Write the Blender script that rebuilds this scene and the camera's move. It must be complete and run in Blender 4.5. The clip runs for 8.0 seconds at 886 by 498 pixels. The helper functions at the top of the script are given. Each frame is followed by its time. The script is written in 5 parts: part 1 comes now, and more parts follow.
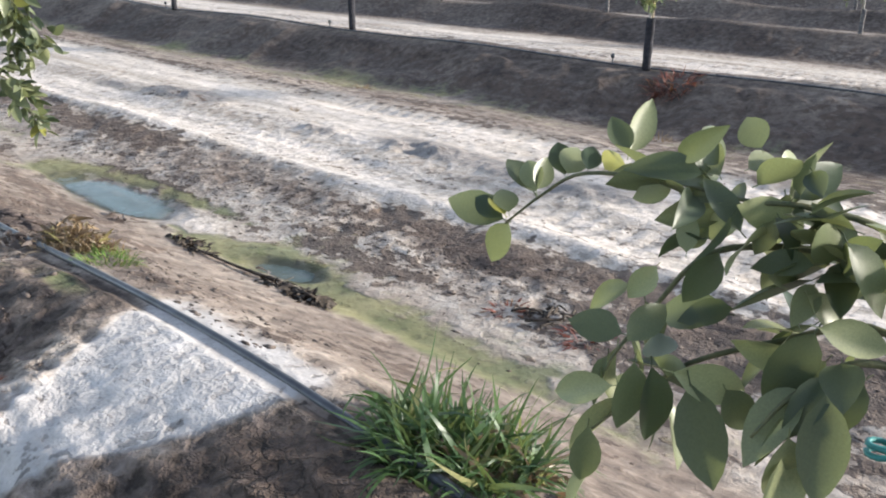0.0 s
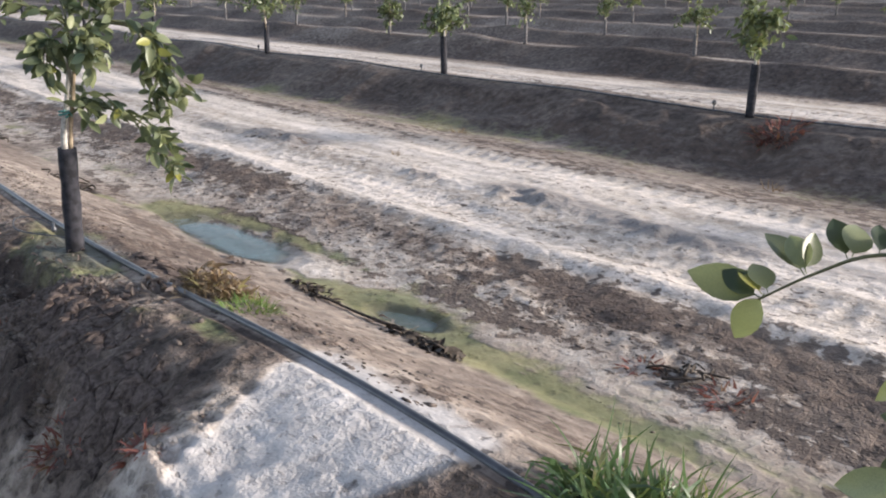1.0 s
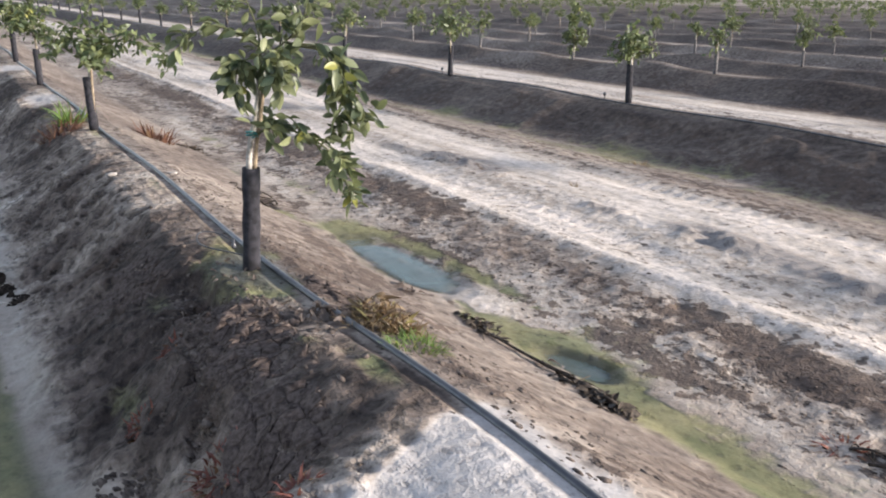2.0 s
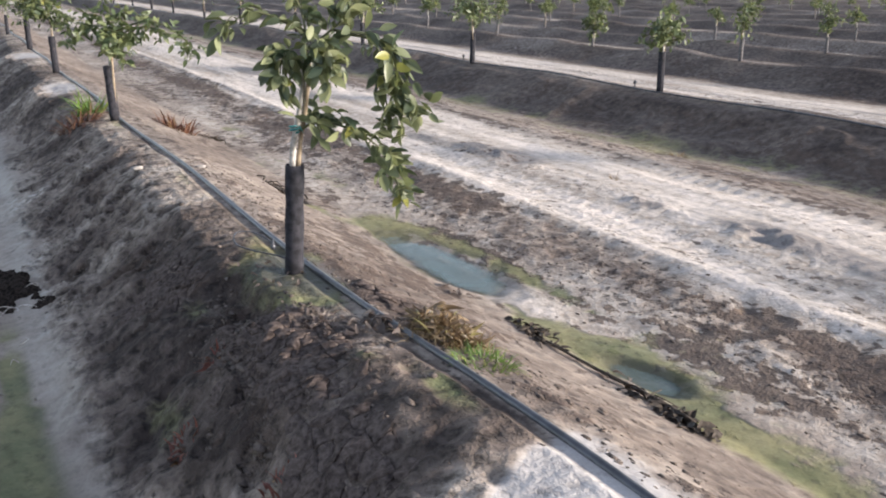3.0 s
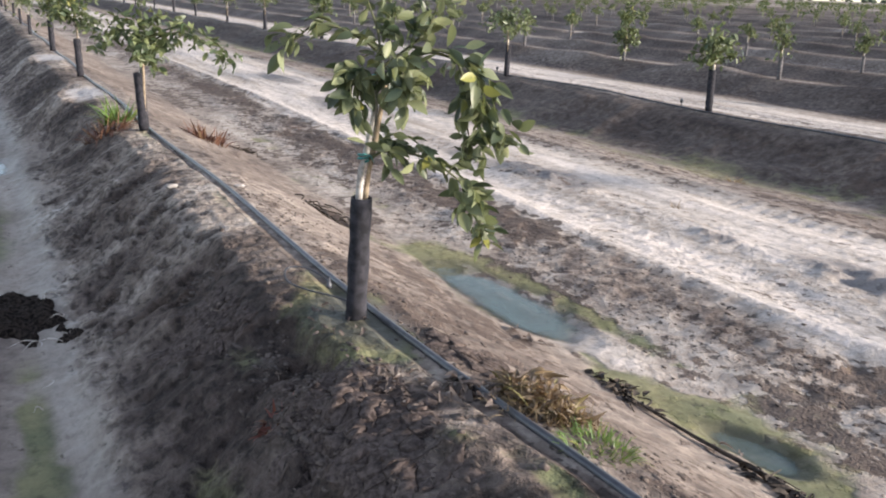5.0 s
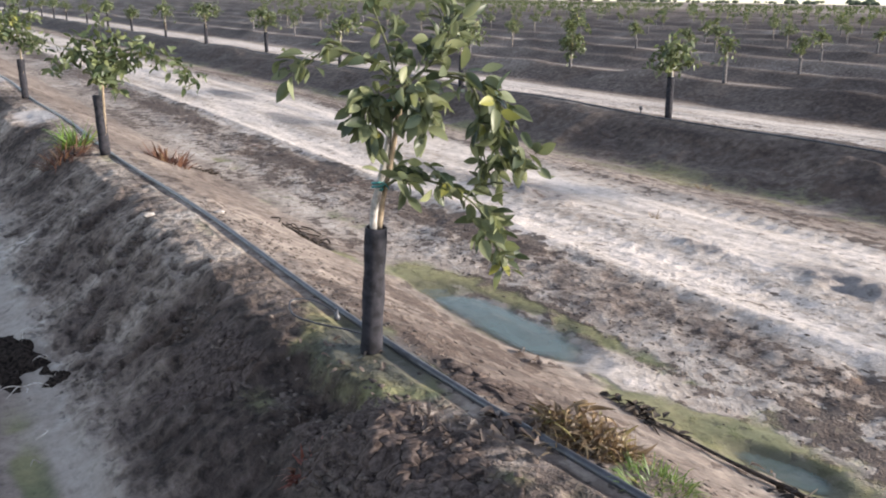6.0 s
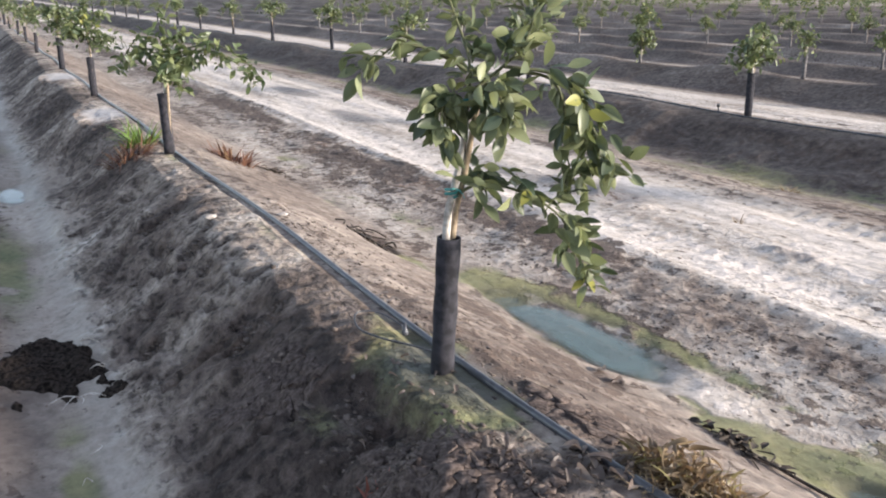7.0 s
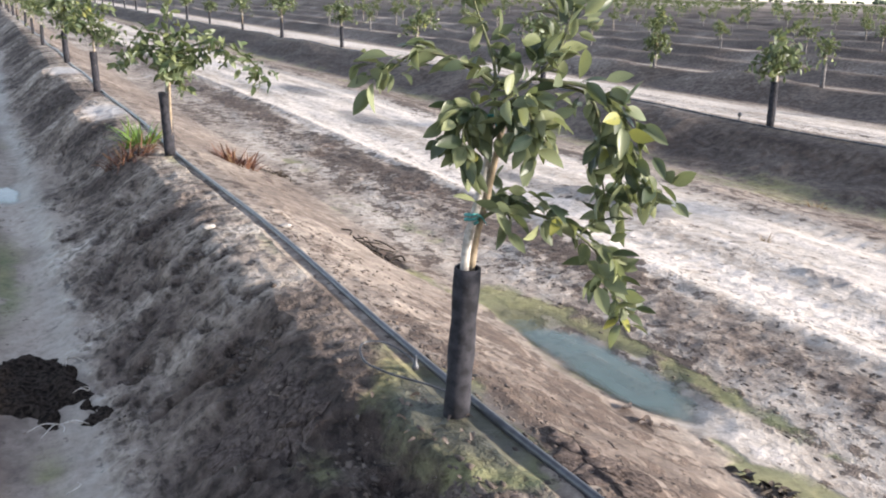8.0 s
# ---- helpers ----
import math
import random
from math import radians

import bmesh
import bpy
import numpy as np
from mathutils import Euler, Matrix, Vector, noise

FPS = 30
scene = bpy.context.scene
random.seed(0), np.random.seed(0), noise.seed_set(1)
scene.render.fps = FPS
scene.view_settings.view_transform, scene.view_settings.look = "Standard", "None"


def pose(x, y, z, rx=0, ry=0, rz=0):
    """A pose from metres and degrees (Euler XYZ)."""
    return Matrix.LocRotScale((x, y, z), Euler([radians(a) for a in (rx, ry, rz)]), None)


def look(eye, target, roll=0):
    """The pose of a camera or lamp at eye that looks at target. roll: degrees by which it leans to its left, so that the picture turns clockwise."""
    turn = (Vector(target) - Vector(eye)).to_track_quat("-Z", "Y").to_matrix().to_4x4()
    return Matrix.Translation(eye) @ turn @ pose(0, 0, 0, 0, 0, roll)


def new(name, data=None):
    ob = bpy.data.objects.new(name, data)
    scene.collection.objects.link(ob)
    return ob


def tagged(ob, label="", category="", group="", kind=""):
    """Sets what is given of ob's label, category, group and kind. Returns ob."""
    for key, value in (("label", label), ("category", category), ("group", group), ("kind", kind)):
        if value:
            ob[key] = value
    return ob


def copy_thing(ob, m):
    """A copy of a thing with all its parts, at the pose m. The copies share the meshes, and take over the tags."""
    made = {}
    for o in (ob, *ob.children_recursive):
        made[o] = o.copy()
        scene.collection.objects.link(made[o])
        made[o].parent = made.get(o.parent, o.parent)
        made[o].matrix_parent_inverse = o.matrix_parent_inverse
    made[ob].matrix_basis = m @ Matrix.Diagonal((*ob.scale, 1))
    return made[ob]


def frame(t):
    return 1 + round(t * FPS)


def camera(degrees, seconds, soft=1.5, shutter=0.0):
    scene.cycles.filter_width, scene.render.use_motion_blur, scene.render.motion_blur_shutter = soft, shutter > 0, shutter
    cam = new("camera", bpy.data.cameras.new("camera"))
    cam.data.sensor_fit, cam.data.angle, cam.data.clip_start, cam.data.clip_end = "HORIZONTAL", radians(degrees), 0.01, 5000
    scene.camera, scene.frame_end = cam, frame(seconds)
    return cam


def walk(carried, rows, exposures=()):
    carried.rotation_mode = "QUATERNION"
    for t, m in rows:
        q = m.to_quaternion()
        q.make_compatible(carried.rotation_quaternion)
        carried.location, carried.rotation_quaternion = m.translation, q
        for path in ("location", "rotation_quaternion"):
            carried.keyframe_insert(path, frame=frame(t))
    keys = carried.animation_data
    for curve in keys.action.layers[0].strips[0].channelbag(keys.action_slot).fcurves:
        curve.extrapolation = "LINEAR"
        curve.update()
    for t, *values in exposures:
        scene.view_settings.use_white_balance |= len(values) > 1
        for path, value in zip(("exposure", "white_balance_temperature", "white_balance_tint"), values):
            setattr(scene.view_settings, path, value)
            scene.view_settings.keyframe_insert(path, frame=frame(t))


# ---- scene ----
cam = camera(52.6, 8.0, 2.0)
PATH = [
    (0, (0.084, 0.202, 1.432), (-1.257, 1.525, 0.762), 0.3),
    (0.5, (-0.047, 0.12, 1.442), (-1.441, 1.398, 0.792), -0.1),
    (1, (-0.12, 0.06, 1.46), (-1.58, 1.295, 0.872), 0.1),
    (1.5, (-0.198, 0.072, 1.464), (-1.783, 1.156, 0.902), 0.1),
    (2, (-0.289, 0.142, 1.47), (-1.971, 1.078, 0.927), 0.9),
    (2.2, (-0.32, 0.175, 1.494), (-2.019, 1.06, 0.918), 1.0),
    (3.3, (-0.659, 0.058, 1.453), (-2.321, 1.01, 0.877), 0.5),
    (3.5, (-0.685, 0.038, 1.468), (-2.332, 1.012, 0.887), 0.3),
    (4, (-0.804, 0.037, 1.45), (-2.473, 0.981, 0.88), 0.7),
    (4.5, (-0.932, 0.093, 1.462), (-2.622, 0.988, 0.876), 1.8),
    (5, (-1.056, 0.085, 1.465), (-2.756, 0.981, 0.91), 2.1),
    (5.2, (-1.102, 0.051, 1.47), (-2.783, 1.01, 0.963), 1.0),
    (6.3, (-1.311, -0.087, 1.508), (-2.947, 0.929, 0.969), 1.3),
    (6.5, (-1.34, -0.067, 1.513), (-2.993, 0.914, 0.962), 1.3),
    (7, (-1.489, 0.004, 1.478), (-3.196, 0.893, 0.934), 0.6),
    (7.5, (-1.642, 0.1, 1.481), (-3.394, 0.904, 0.945), 1.8),
    (8, (-1.751, 0.102, 1.484), (-3.463, 0.98, 0.938), 1.7),
]
walk(cam, [(t, look(eye, target, roll)) for t, eye, target, roll in PATH], exposures=[(0, 1.47, 6600, 8), (0.5, 1.36, 6700, 10), (1.0, 1.22, 6750, 12), (1.5, 1.28, 6800, 12), (5.0, 1.30, 6800, 13), (6.5, 1.31, 6800, 13), (7.0, 1.44, 6750, 12), (7.5, 1.53, 6750, 12), (8.0, 1.58, 6750, 12)])


# ---- sky, sun ----
SUN_ELEV, SUN_LEFT = 14.0, -44.0          # degrees above the horizon, degrees left of +y
sky_world = bpy.data.worlds.new("sky_world")
scene.world = sky_world
sky_world.use_nodes = True
wn = sky_world.node_tree
sky = wn.nodes.new("ShaderNodeTexSky")
sky.sky_type, sky.sun_disc = "NISHITA", False
sky.sun_elevation, sky.sun_rotation = radians(SUN_ELEV), radians(-SUN_LEFT)
sky.air_density, sky.dust_density, sky.ozone_density = 0.8, 0.4, 1.7
wn.nodes["Background"].inputs["Strength"].default_value = 0.15
hazy = wn.nodes.new("ShaderNodeHueSaturation")          # thin morning haze pales the sky
hazy.inputs["Saturation"].default_value = 0.66
wn.links.new(sky.outputs["Color"], hazy.inputs["Color"])
wn.links.new(hazy.outputs["Color"], wn.nodes["Background"].inputs["Color"])

sun_lamp = bpy.data.lights.new("sun", "SUN")
sun_lamp.energy, sun_lamp.angle, sun_lamp.color = 3.9, radians(6.0), (1.0, 0.93, 0.85)
sun = new("sun", sun_lamp)
ca, sa = math.cos(radians(SUN_ELEV)), math.sin(radians(SUN_ELEV))
SUN_WAY = Vector((-math.sin(radians(SUN_LEFT)) * ca, math.cos(radians(SUN_LEFT)) * ca, sa))
sun.matrix_world = look(SUN_WAY * 60, (0, 0, 0))


# ---- smooth random fields ----
def lattice(i, j, seed):
    h = (i.astype(np.int64) * 374761393 + j.astype(np.int64) * 668265263 + seed * 1442695041) & 0xFFFFFFFF
    h = ((h ^ (h >> 13)) * 1274126177) & 0xFFFFFFFF
    h = h ^ (h >> 16)
    return (h & 0xFFFFFF) / float(0xFFFFFF)


def vnoise(x, y, seed=0):
    """Value noise between -1 and 1."""
    i, j = np.floor(x), np.floor(y)
    u, v = x - i, y - j
    u, v = u * u * u * (u * (u * 6 - 15) + 10), v * v * v * (v * (v * 6 - 15) + 10)
    a, b = lattice(i, j, seed), lattice(i + 1, j, seed)
    c, d = lattice(i, j + 1, seed), lattice(i + 1, j + 1, seed)
    return 2 * ((a * (1 - u) + b * u) * (1 - v) + (c * (1 - u) + d * u) * v) - 1


def fbm(x, y, seed=0, octaves=4):
    total, amp, norm = 0.0, 1.0, 0.0
    for k in range(octaves):
        total = total + amp * vnoise(x * 2.03 ** k + 17.3 * k, y * 2.03 ** k - 9.1 * k, seed + k)
        norm += amp
        amp *= 0.5
    return total / norm


def smooth(a, b, x):
    t = np.clip((x - a) / (b - a), 0, 1)
    return t * t * (3 - 2 * t)


# ---- the lie of the land ----
ROW_Y, ROW_GAP = 1.16, 5.38
ROW2_X = (-0.15, -3.95, -7.77, -11.48)              # the row across the wheel road
PROFILE_V = np.array([-2.69, -1.8, -1.4, -1.05, -0.78, -0.16, -0.06, 0.06, 0.2, 0.4, 0.6, 0.78, 0.92, 1.22, 1.5, 1.75, 2.15, 2.69])
PROFILE_Z = np.array([0.18, 0.175, 0.12, 0.09, 0.11, 0.345, 0.385, 0.40, 0.382, 0.302, 0.215, 0.142, 0.105, 0.105, 0.13, 0.155, 0.18, 0.18])
LEFT_V = np.array([-2.69, -1.7, -1.3, -1.08, -0.95, -0.86, -0.76, -0.66, -0.55, -0.40, -0.30, -0.20, -0.06, 0.06])
LEFT_Z = np.array([0.12, 0.075, 0.03, 0.0, 0.0, 0.022, 0.068, 0.108, 0.175, 0.278, 0.345, 0.392, 0.402, 0.40])
POOLS = [  # centre x, y, half length, half width, turn, water level
    (-4.416, 2.136, 0.61, 0.235, 0.09, 0.090),
    (-2.862, 2.184, 0.22, 0.085, 0.15, 0.084),
    (-8.85, 0.16, 0.33, 0.13, 0.0, -0.015),
    (-17.7, 0.08, 0.80, 0.15, 0.0, -0.015),
    (-24.8, 0.10, 0.90, 0.16, 0.0, -0.015),
]


def pool_depth(x, y):
    """1 in the middle of a pool, 0 at its shore, negative outside."""
    best = np.full(np.shape(x), -9.0)
    for px, py, a, b, turn, _ in POOLS:
        c, s = math.cos(turn), math.sin(turn)
        u, w = (x - px) * c + (y - py) * s, -(x - px) * s + (y - py) * c
        d = 1 - np.sqrt((u / a) ** 2 + (w / b) ** 2) + 0.16 * vnoise(x * 5, y * 5, 91) + 0.10 * vnoise(x * 13, y * 13, 92)
        best = np.maximum(best, d)
    return best


def land_base(y):
    """The slow fall and rise of the field away from the near rows."""
    drop = -0.030 * smooth(6.0, 9.0, y) * np.clip(y - 6.5, 0, 13)
    rise = 0.0080 * np.clip(y - 24, 0, 420)
    return drop + rise


def row_offset(y):
    k = np.floor((y - ROW_Y) / ROW_GAP + 0.5)
    return k, y - ROW_Y - k * ROW_GAP


def between_trees(x, k):
    """0 at a tree, 1 half way to the next."""
    phase = np.where(k < 0.5, (x + 3.69) / 4.02, (x + 3.95) / 3.79)
    return 0.5 - 0.5 * np.cos(2 * np.pi * phase)


def plateau(x, k):
    """How far the crest widens towards -y."""
    w = 0.10 * np.clip(fbm(x * 0.7, k * 7.7, 31, 2) + 0.1, 0, 1)
    near = 0.34 * np.exp(-((x + 1.62) / 0.50) ** 6) + 0.11 * np.exp(-((x + 2.85) / 0.50) ** 4) + 0.25 * np.exp(-((x + 10.1) / 0.6) ** 2) + 0.2 * np.exp(-((x + 14.2) / 0.7) ** 2)
    return np.where(np.abs(k) < 0.5, 0.4 * w + near, w)


def lit_silt_cover(x, y):
    """Pale washed silts on the crest, outlined as sunlit patches put into the colour."""
    silt_mid = -1.68 - 0.12 * (y - 0.75)
    silt_half = np.interp(y, [0.55, 0.8, 1.3, 1.6], [0.02, 0.20, 0.42, 0.45]) + 0.07 * fbm(x * 4, y * 4, 47, 4)
    lit_silt = smooth(-0.05, 0.08, silt_half - np.abs(x - silt_mid)) * (1 - 0.72 * smooth(1.2, 1.36, y) - 0.28 * smooth(1.4, 1.6, y)) * smooth(0.55, 0.7, y)
    lit_silt = lit_silt + 0.7 * np.exp(-((x + 10.1) / 0.55) ** 4 - ((y - 1.02) / 0.2) ** 4) + 0.7 * np.exp(-((x + 14.2) / 0.7) ** 4 - ((y - 1.02) / 0.2) ** 4)
    # cut off where the shadow beside the clump is painted dark
    thin = 0.55 * smooth(0.28, 0.45, y) * (1 - smooth(1.15, 1.35, y)) * smooth(-2.12, -1.92, x) * (1 - smooth(-1.5, -1.3, x))
    return np.clip(np.maximum(lit_silt, thin * (0.8 + 0.5 * fbm(x * 2, y * 2, 52, 3))), 0, 1)


def gouges(x, y):
    """Broken-out spots in the crust of the shaded flank, 0 to 1; they also darken its colour."""
    spots = smooth(0.30, 0.62, vnoise(x * 7.5 + 0.7 * vnoise(x * 5, y * 5, 71) + 0.5 * y, y * 12 + 0.6 * vnoise(x * 9, y * 9, 72), 73))
    small = smooth(0.40, 0.70, vnoise(x * 16 + 0.6 * vnoise(x * 9, y * 9, 74), y * 24, 75))
    return np.clip(spots * smooth(-0.25, 0.25, fbm(x * 1.7 + y, y * 2.3, 76, 3)) + 0.8 * small * smooth(-0.1, 0.3, fbm(x * 2.2 + y, y * 2.6, 77, 3)), 0, 1)


def land(x, y, fine=True):
    x, y = np.asarray(x, float), np.asarray(y, float)
    k, v = row_offset(y + 0.05 * fbm(x * 0.5, y * 0.2, 5, 2))
    w = plateau(x, k)
    vs = np.where(v < 0, np.minimum(v + w * smooth(-1.0, -0.3, v), 0), v)
    left = np.interp(vs + 0.13 * fbm(x * 1.5, y * 0.7, 33, 3) * smooth(-0.35, -0.65, v) * (1 - smooth(-1.1, -1.5, v)) * 0.7, LEFT_V, LEFT_Z)
    z = np.interp(vs, PROFILE_V, PROFILE_Z)
    z = np.where(y < ROW_Y, np.where(k < 0.5, np.where(v < 0.06, left, z), z), z)
    z = np.where(k < -0.5, np.interp(v, PROFILE_V, PROFILE_Z) - 0.07, z)
    crest = np.exp(-(v / 0.4) ** 2)
    z = z + crest * between_trees(x, k) * np.where(k == 0, np.where(x > -3.69, 0.082, 0.034), np.where(k > 1.5, 0.034 + 0.12 * fbm(x * 0.45, k * 5.3, 69, 2), 0.034))
    fade = 1 - smooth(70, 160, y)
    z = 0.18 + (z - 0.18) * fade + land_base(y)
    if fine:
        slope_zone = smooth(-1.0, -0.75, v) * (1 - smooth(0.75, 1.0, v))
        road = smooth(1.7, 2.1, np.abs(v))
        rough = smooth(1.2, 1.45, v) * (1 - smooth(1.75, 2.05, v)) + 0.8 * smooth(-1.9, -1.7, v) * (1 - smooth(-1.45, -1.2, v))
        calm = 1 - 0.6 * lit_silt_cover(x, y)
        calm = calm * np.where(v < 0, 1 - 0.55 * smooth(-0.5, -0.2, v), 1)
        hose_bed = calm * (1 - 0.75 * np.exp(-((v - 0.06) / 0.09) ** 2) * (np.abs(k) < 0.5))
        z = z + np.where(v < 0, 0.028, 0.012) * slope_zone * hose_bed * fbm(x * 2.0 + y * np.where(v < 0, 0.7, 0.0), y * np.where(v < 0, 1.8, 2.2), 11, 4)
        billow = (1 - 2.6 * np.abs(vnoise(x * 7.5 + 0.7 * vnoise(x * 4, y * 4, 34), y * 10, 35))) + 0.6 * (1 - 2.6 * np.abs(vnoise(x * 15, y * 21, 36)))
        z = z + 0.0085 * billow * slope_zone * hose_bed * np.where(v < 0, 1, 0.45) * smooth(-0.5, 0.2, fbm(x * 1.3, y * 1.5, 37, 3)) * np.where(np.abs(k) < 0.5, 1, 0.15)
        gully = 1 - np.abs(vnoise(x * 3.4 + y * 1.1 + 0.6 * vnoise(x * 2, y * 2, 20), y * 1.1, 19))
        z = z - 0.026 * smooth(-0.9, -0.6, v) * (1 - smooth(-0.35, -0.12, v)) * gully ** 4
        rill = 1 - np.abs(vnoise(x * 8.5 + y * 1.6 + 0.8 * vnoise(x * 3, y * 3, 29), y * 2.2, 30))
        z = z - 0.006 * smooth(-0.85, -0.6, v) * (1 - smooth(-0.30, -0.12, v)) * rill ** 3 * (np.abs(k) < 0.5)
        lumps = np.clip(vnoise(x * 11 + 0.5 * vnoise(x * 6, y * 6, 38), y * 13, 39), 0, 1) * smooth(-0.15, 0.4, fbm(x * 2.1 + y, y * 2.4, 40, 3))
        z = z + 0.026 * lumps * slope_zone * hose_bed * np.where((v < 0) & (np.abs(k) < 0.5), 1, 0.25)
        z = z + np.where((k == 1) & (v < 0), 1, 0) * slope_zone * (1 - smooth(-0.3, -0.12, v)) * 0.05 * (1 - 2.2 * np.abs(fbm(x * 1.1 + 0.3 * y, y * 1.5, 41, 3)))
        z = z + slope_zone * hose_bed * (np.where(v < 0, 0.014, 0.003) * fbm(x * 8, y * 8, 12, 3) + 0.006 * ((v < 0) & (np.abs(k) < 0.5)) * vnoise(x * 21, y * 23, 26)) * np.where(np.abs(k) < 0.5, 1, 0.5)
        cr = np.exp(-((x + 3.15) / 0.55) ** 2 - ((y - 0.92) / 0.22) ** 2)
        z = z + cr * hose_bed * (0.015 * (1 - 2.4 * np.abs(fbm(x * 7, y * 7, 21, 3))) + 0.010 * (1 - 3.0 * np.abs(vnoise(x * 17, y * 19, 22))))
        clotted = slope_zone * hose_bed * smooth(0.0, 0.35, fbm(x * 1.4, y * 1.8, 23, 2)) * ((v < 0) & (np.abs(k) < 0.5))
        z = z + 0.006 * clotted * (1 - 3.0 * np.abs(vnoise(x * 13 + y * 3, y * 15, 24)))
        ridged = 1 - np.abs(fbm(x * 6.5, y * 8.5, 13, 3)) * 2.2
        z = z + rough * (0.018 * fbm(x * 3.0, y * 4.5, 14, 4) + 0.007 * ridged)
        z = z + road * (0.016 * fbm(x * 0.8, y * 4.5, 15, 3) + 0.006 * fbm(x * 9, y * 12, 16, 3))
        for gx, gy, ra, rb in ((-2.73, 3.76, 0.36, 0.13), (-3.7, 3.80, 0.36, 0.12), (-4.63, 3.71, 0.16, 0.07), (-6.5, 3.72, 0.55, 0.14)):
            z = z + np.exp(-((x - gx) / ra) ** 2 - ((y - gy) / rb) ** 2) * (0.022 + 0.055 * fbm(x * 9, y * 11, 25, 3))
        # tyre tracks
        for c0 in (-0.48, 0.66):
            m = np.mod(v - 2.69 + 2.69, ROW_GAP) - 2.69
            g = np.exp(-((m - c0) / 0.16) ** 2)
            z = z - g * 0.018 + g * 0.006 * np.sin(x * 2 * np.pi / 0.13 + 16 * np.abs(m - c0) + 2 * vnoise(x * 1.5, y * 3, 27)) * (0.5 + 0.5 * vnoise(x * 0.6, y * 2, 17))
        z = z + np.where(k == 0, 0.022 * np.exp(-((v - 1.93 - 0.04 * fbm(x * 0.7, x * 0, 46, 2)) / 0.07) ** 2), 0)
        trough = 1 - slope_zone - road - np.clip(rough, 0, 1)
        z = z + 0.008 * np.clip(trough, 0, 1) * fbm(x * 3, y * 5, 18, 4)
        p = pool_depth(x, y)
        z = z - 0.032 * smooth(-0.25, 0.5, p)
        # a washed-out slot and a burrow in the near slope
        bend = x + 4.62 - 1.2 * (y - 0.60) ** 2
        z = z - 0.085 * np.exp(-((y - 0.60) / 0.11) ** 4 - (bend / 0.032) ** 4)
        z = z - 0.045 * np.exp(-((x + 4.28) / 0.05) ** 2 - ((y - 0.64) / 0.07) ** 2) - 0.04 * np.exp(-((x + 4.67) / 0.06) ** 2 - ((y - 0.87) / 0.04) ** 2)
        z = z - 0.10 * np.exp(-((x + 7.18) / 0.11) ** 2 - ((y - 0.82) / 0.08) ** 2)
        z = z + (0.040 + 0.035 * fbm(x * 14, y * 14, 28, 2)) * np.exp(-((x + 2.72) / 0.09) ** 2 - ((y - 1.03) / 0.06) ** 2)
        # scooped hollow below the near tree
        z = z - 0.05 * np.exp(-((x + 5.844) / 0.22) ** 2 - ((y - 1.885) / 0.07) ** 2)
        z = z - 0.030 * gouges(x, y) * smooth(-0.85, -0.65, v) * (1 - smooth(-0.22, -0.10, v)) * calm * (np.abs(k) < 0.5)
        lip = 0.98 + 0.04 * fbm(x * 6, x * 0, 32, 3)
        z = z - 0.085 * np.exp(-((x + 3.62) / 0.27) ** 4) * smooth(lip + 0.03, lip - 0.03, y) * np.exp(-(np.clip(lip - y, 0, 1) / 0.15) ** 2)
    return z


def at(x, y):
    return float(land(np.array([x]), np.array([y]))[0])


# ---- materials ----
def material(name):
    m = bpy.data.materials.new(name)
    m.use_nodes = True
    return m, m.node_tree.nodes, m.node_tree.links, m.node_tree.nodes["Principled BSDF"]


def noise_node(nodes, links, coords, scale, detail=5, rough=0.6):
    n = nodes.new("ShaderNodeTexNoise")
    n.inputs["Scale"].default_value, n.inputs["Detail"].default_value, n.inputs["Roughness"].default_value = scale, detail, rough
    links.new(coords, n.inputs["Vector"])
    return n.outputs["Fac"]


def ramp(nodes, links, fac, stops):
    r = nodes.new("ShaderNodeValToRGB")
    while len(r.color_ramp.elements) < len(stops):
        r.color_ramp.elements.new(0.5)
    for e, (p, c) in zip(r.color_ramp.elements, stops):
        e.position, e.color = p, (*c, 1)
    links.new(fac, r.inputs["Fac"])
    return r.outputs["Color"]


def blend(nodes, links, fac, a, b, kind="MIX"):
    n = nodes.new("ShaderNodeMix")
    n.data_type, n.blend_type = "RGBA", kind
    for value, socket in ((fac, n.inputs[0]), (a, n.inputs[6]), (b, n.inputs[7])):
        if isinstance(value, (int, float)):
            socket.default_value = value
        elif isinstance(value, tuple):
            socket.default_value = (*value, 1)
        else:
            links.new(value, socket)
    return n.outputs[2]


def calc(nodes, links, op, a, b=0.0, c=None):
    n = nodes.new("ShaderNodeMath")
    n.operation = op
    for value, socket in zip((a, b, c), n.inputs):
        if value is None:
            continue
        if isinstance(value, (int, float)):
            socket.default_value = value
        else:
            links.new(value, socket)
    return n.outputs[0]


def span(nodes, links, value, lo, hi, to_lo=0.0, to_hi=1.0):
    n = nodes.new("ShaderNodeMapRange")
    n.interpolation_type = "SMOOTHSTEP"
    links.new(value, n.inputs["Value"])
    for key, num in (("From Min", lo), ("From Max", hi), ("To Min", to_lo), ("To Max", to_hi)):
        n.inputs[key].default_value = num
    return n.outputs["Result"]


def bump(nodes, links, height, strength, distance, bsdf):
    b = nodes.new("ShaderNodeBump")
    b.inputs["Strength"].default_value, b.inputs["Distance"].default_value = strength, distance
    links.new(height, b.inputs["Height"])
    links.new(b.outputs["Normal"], bsdf.inputs["Normal"])


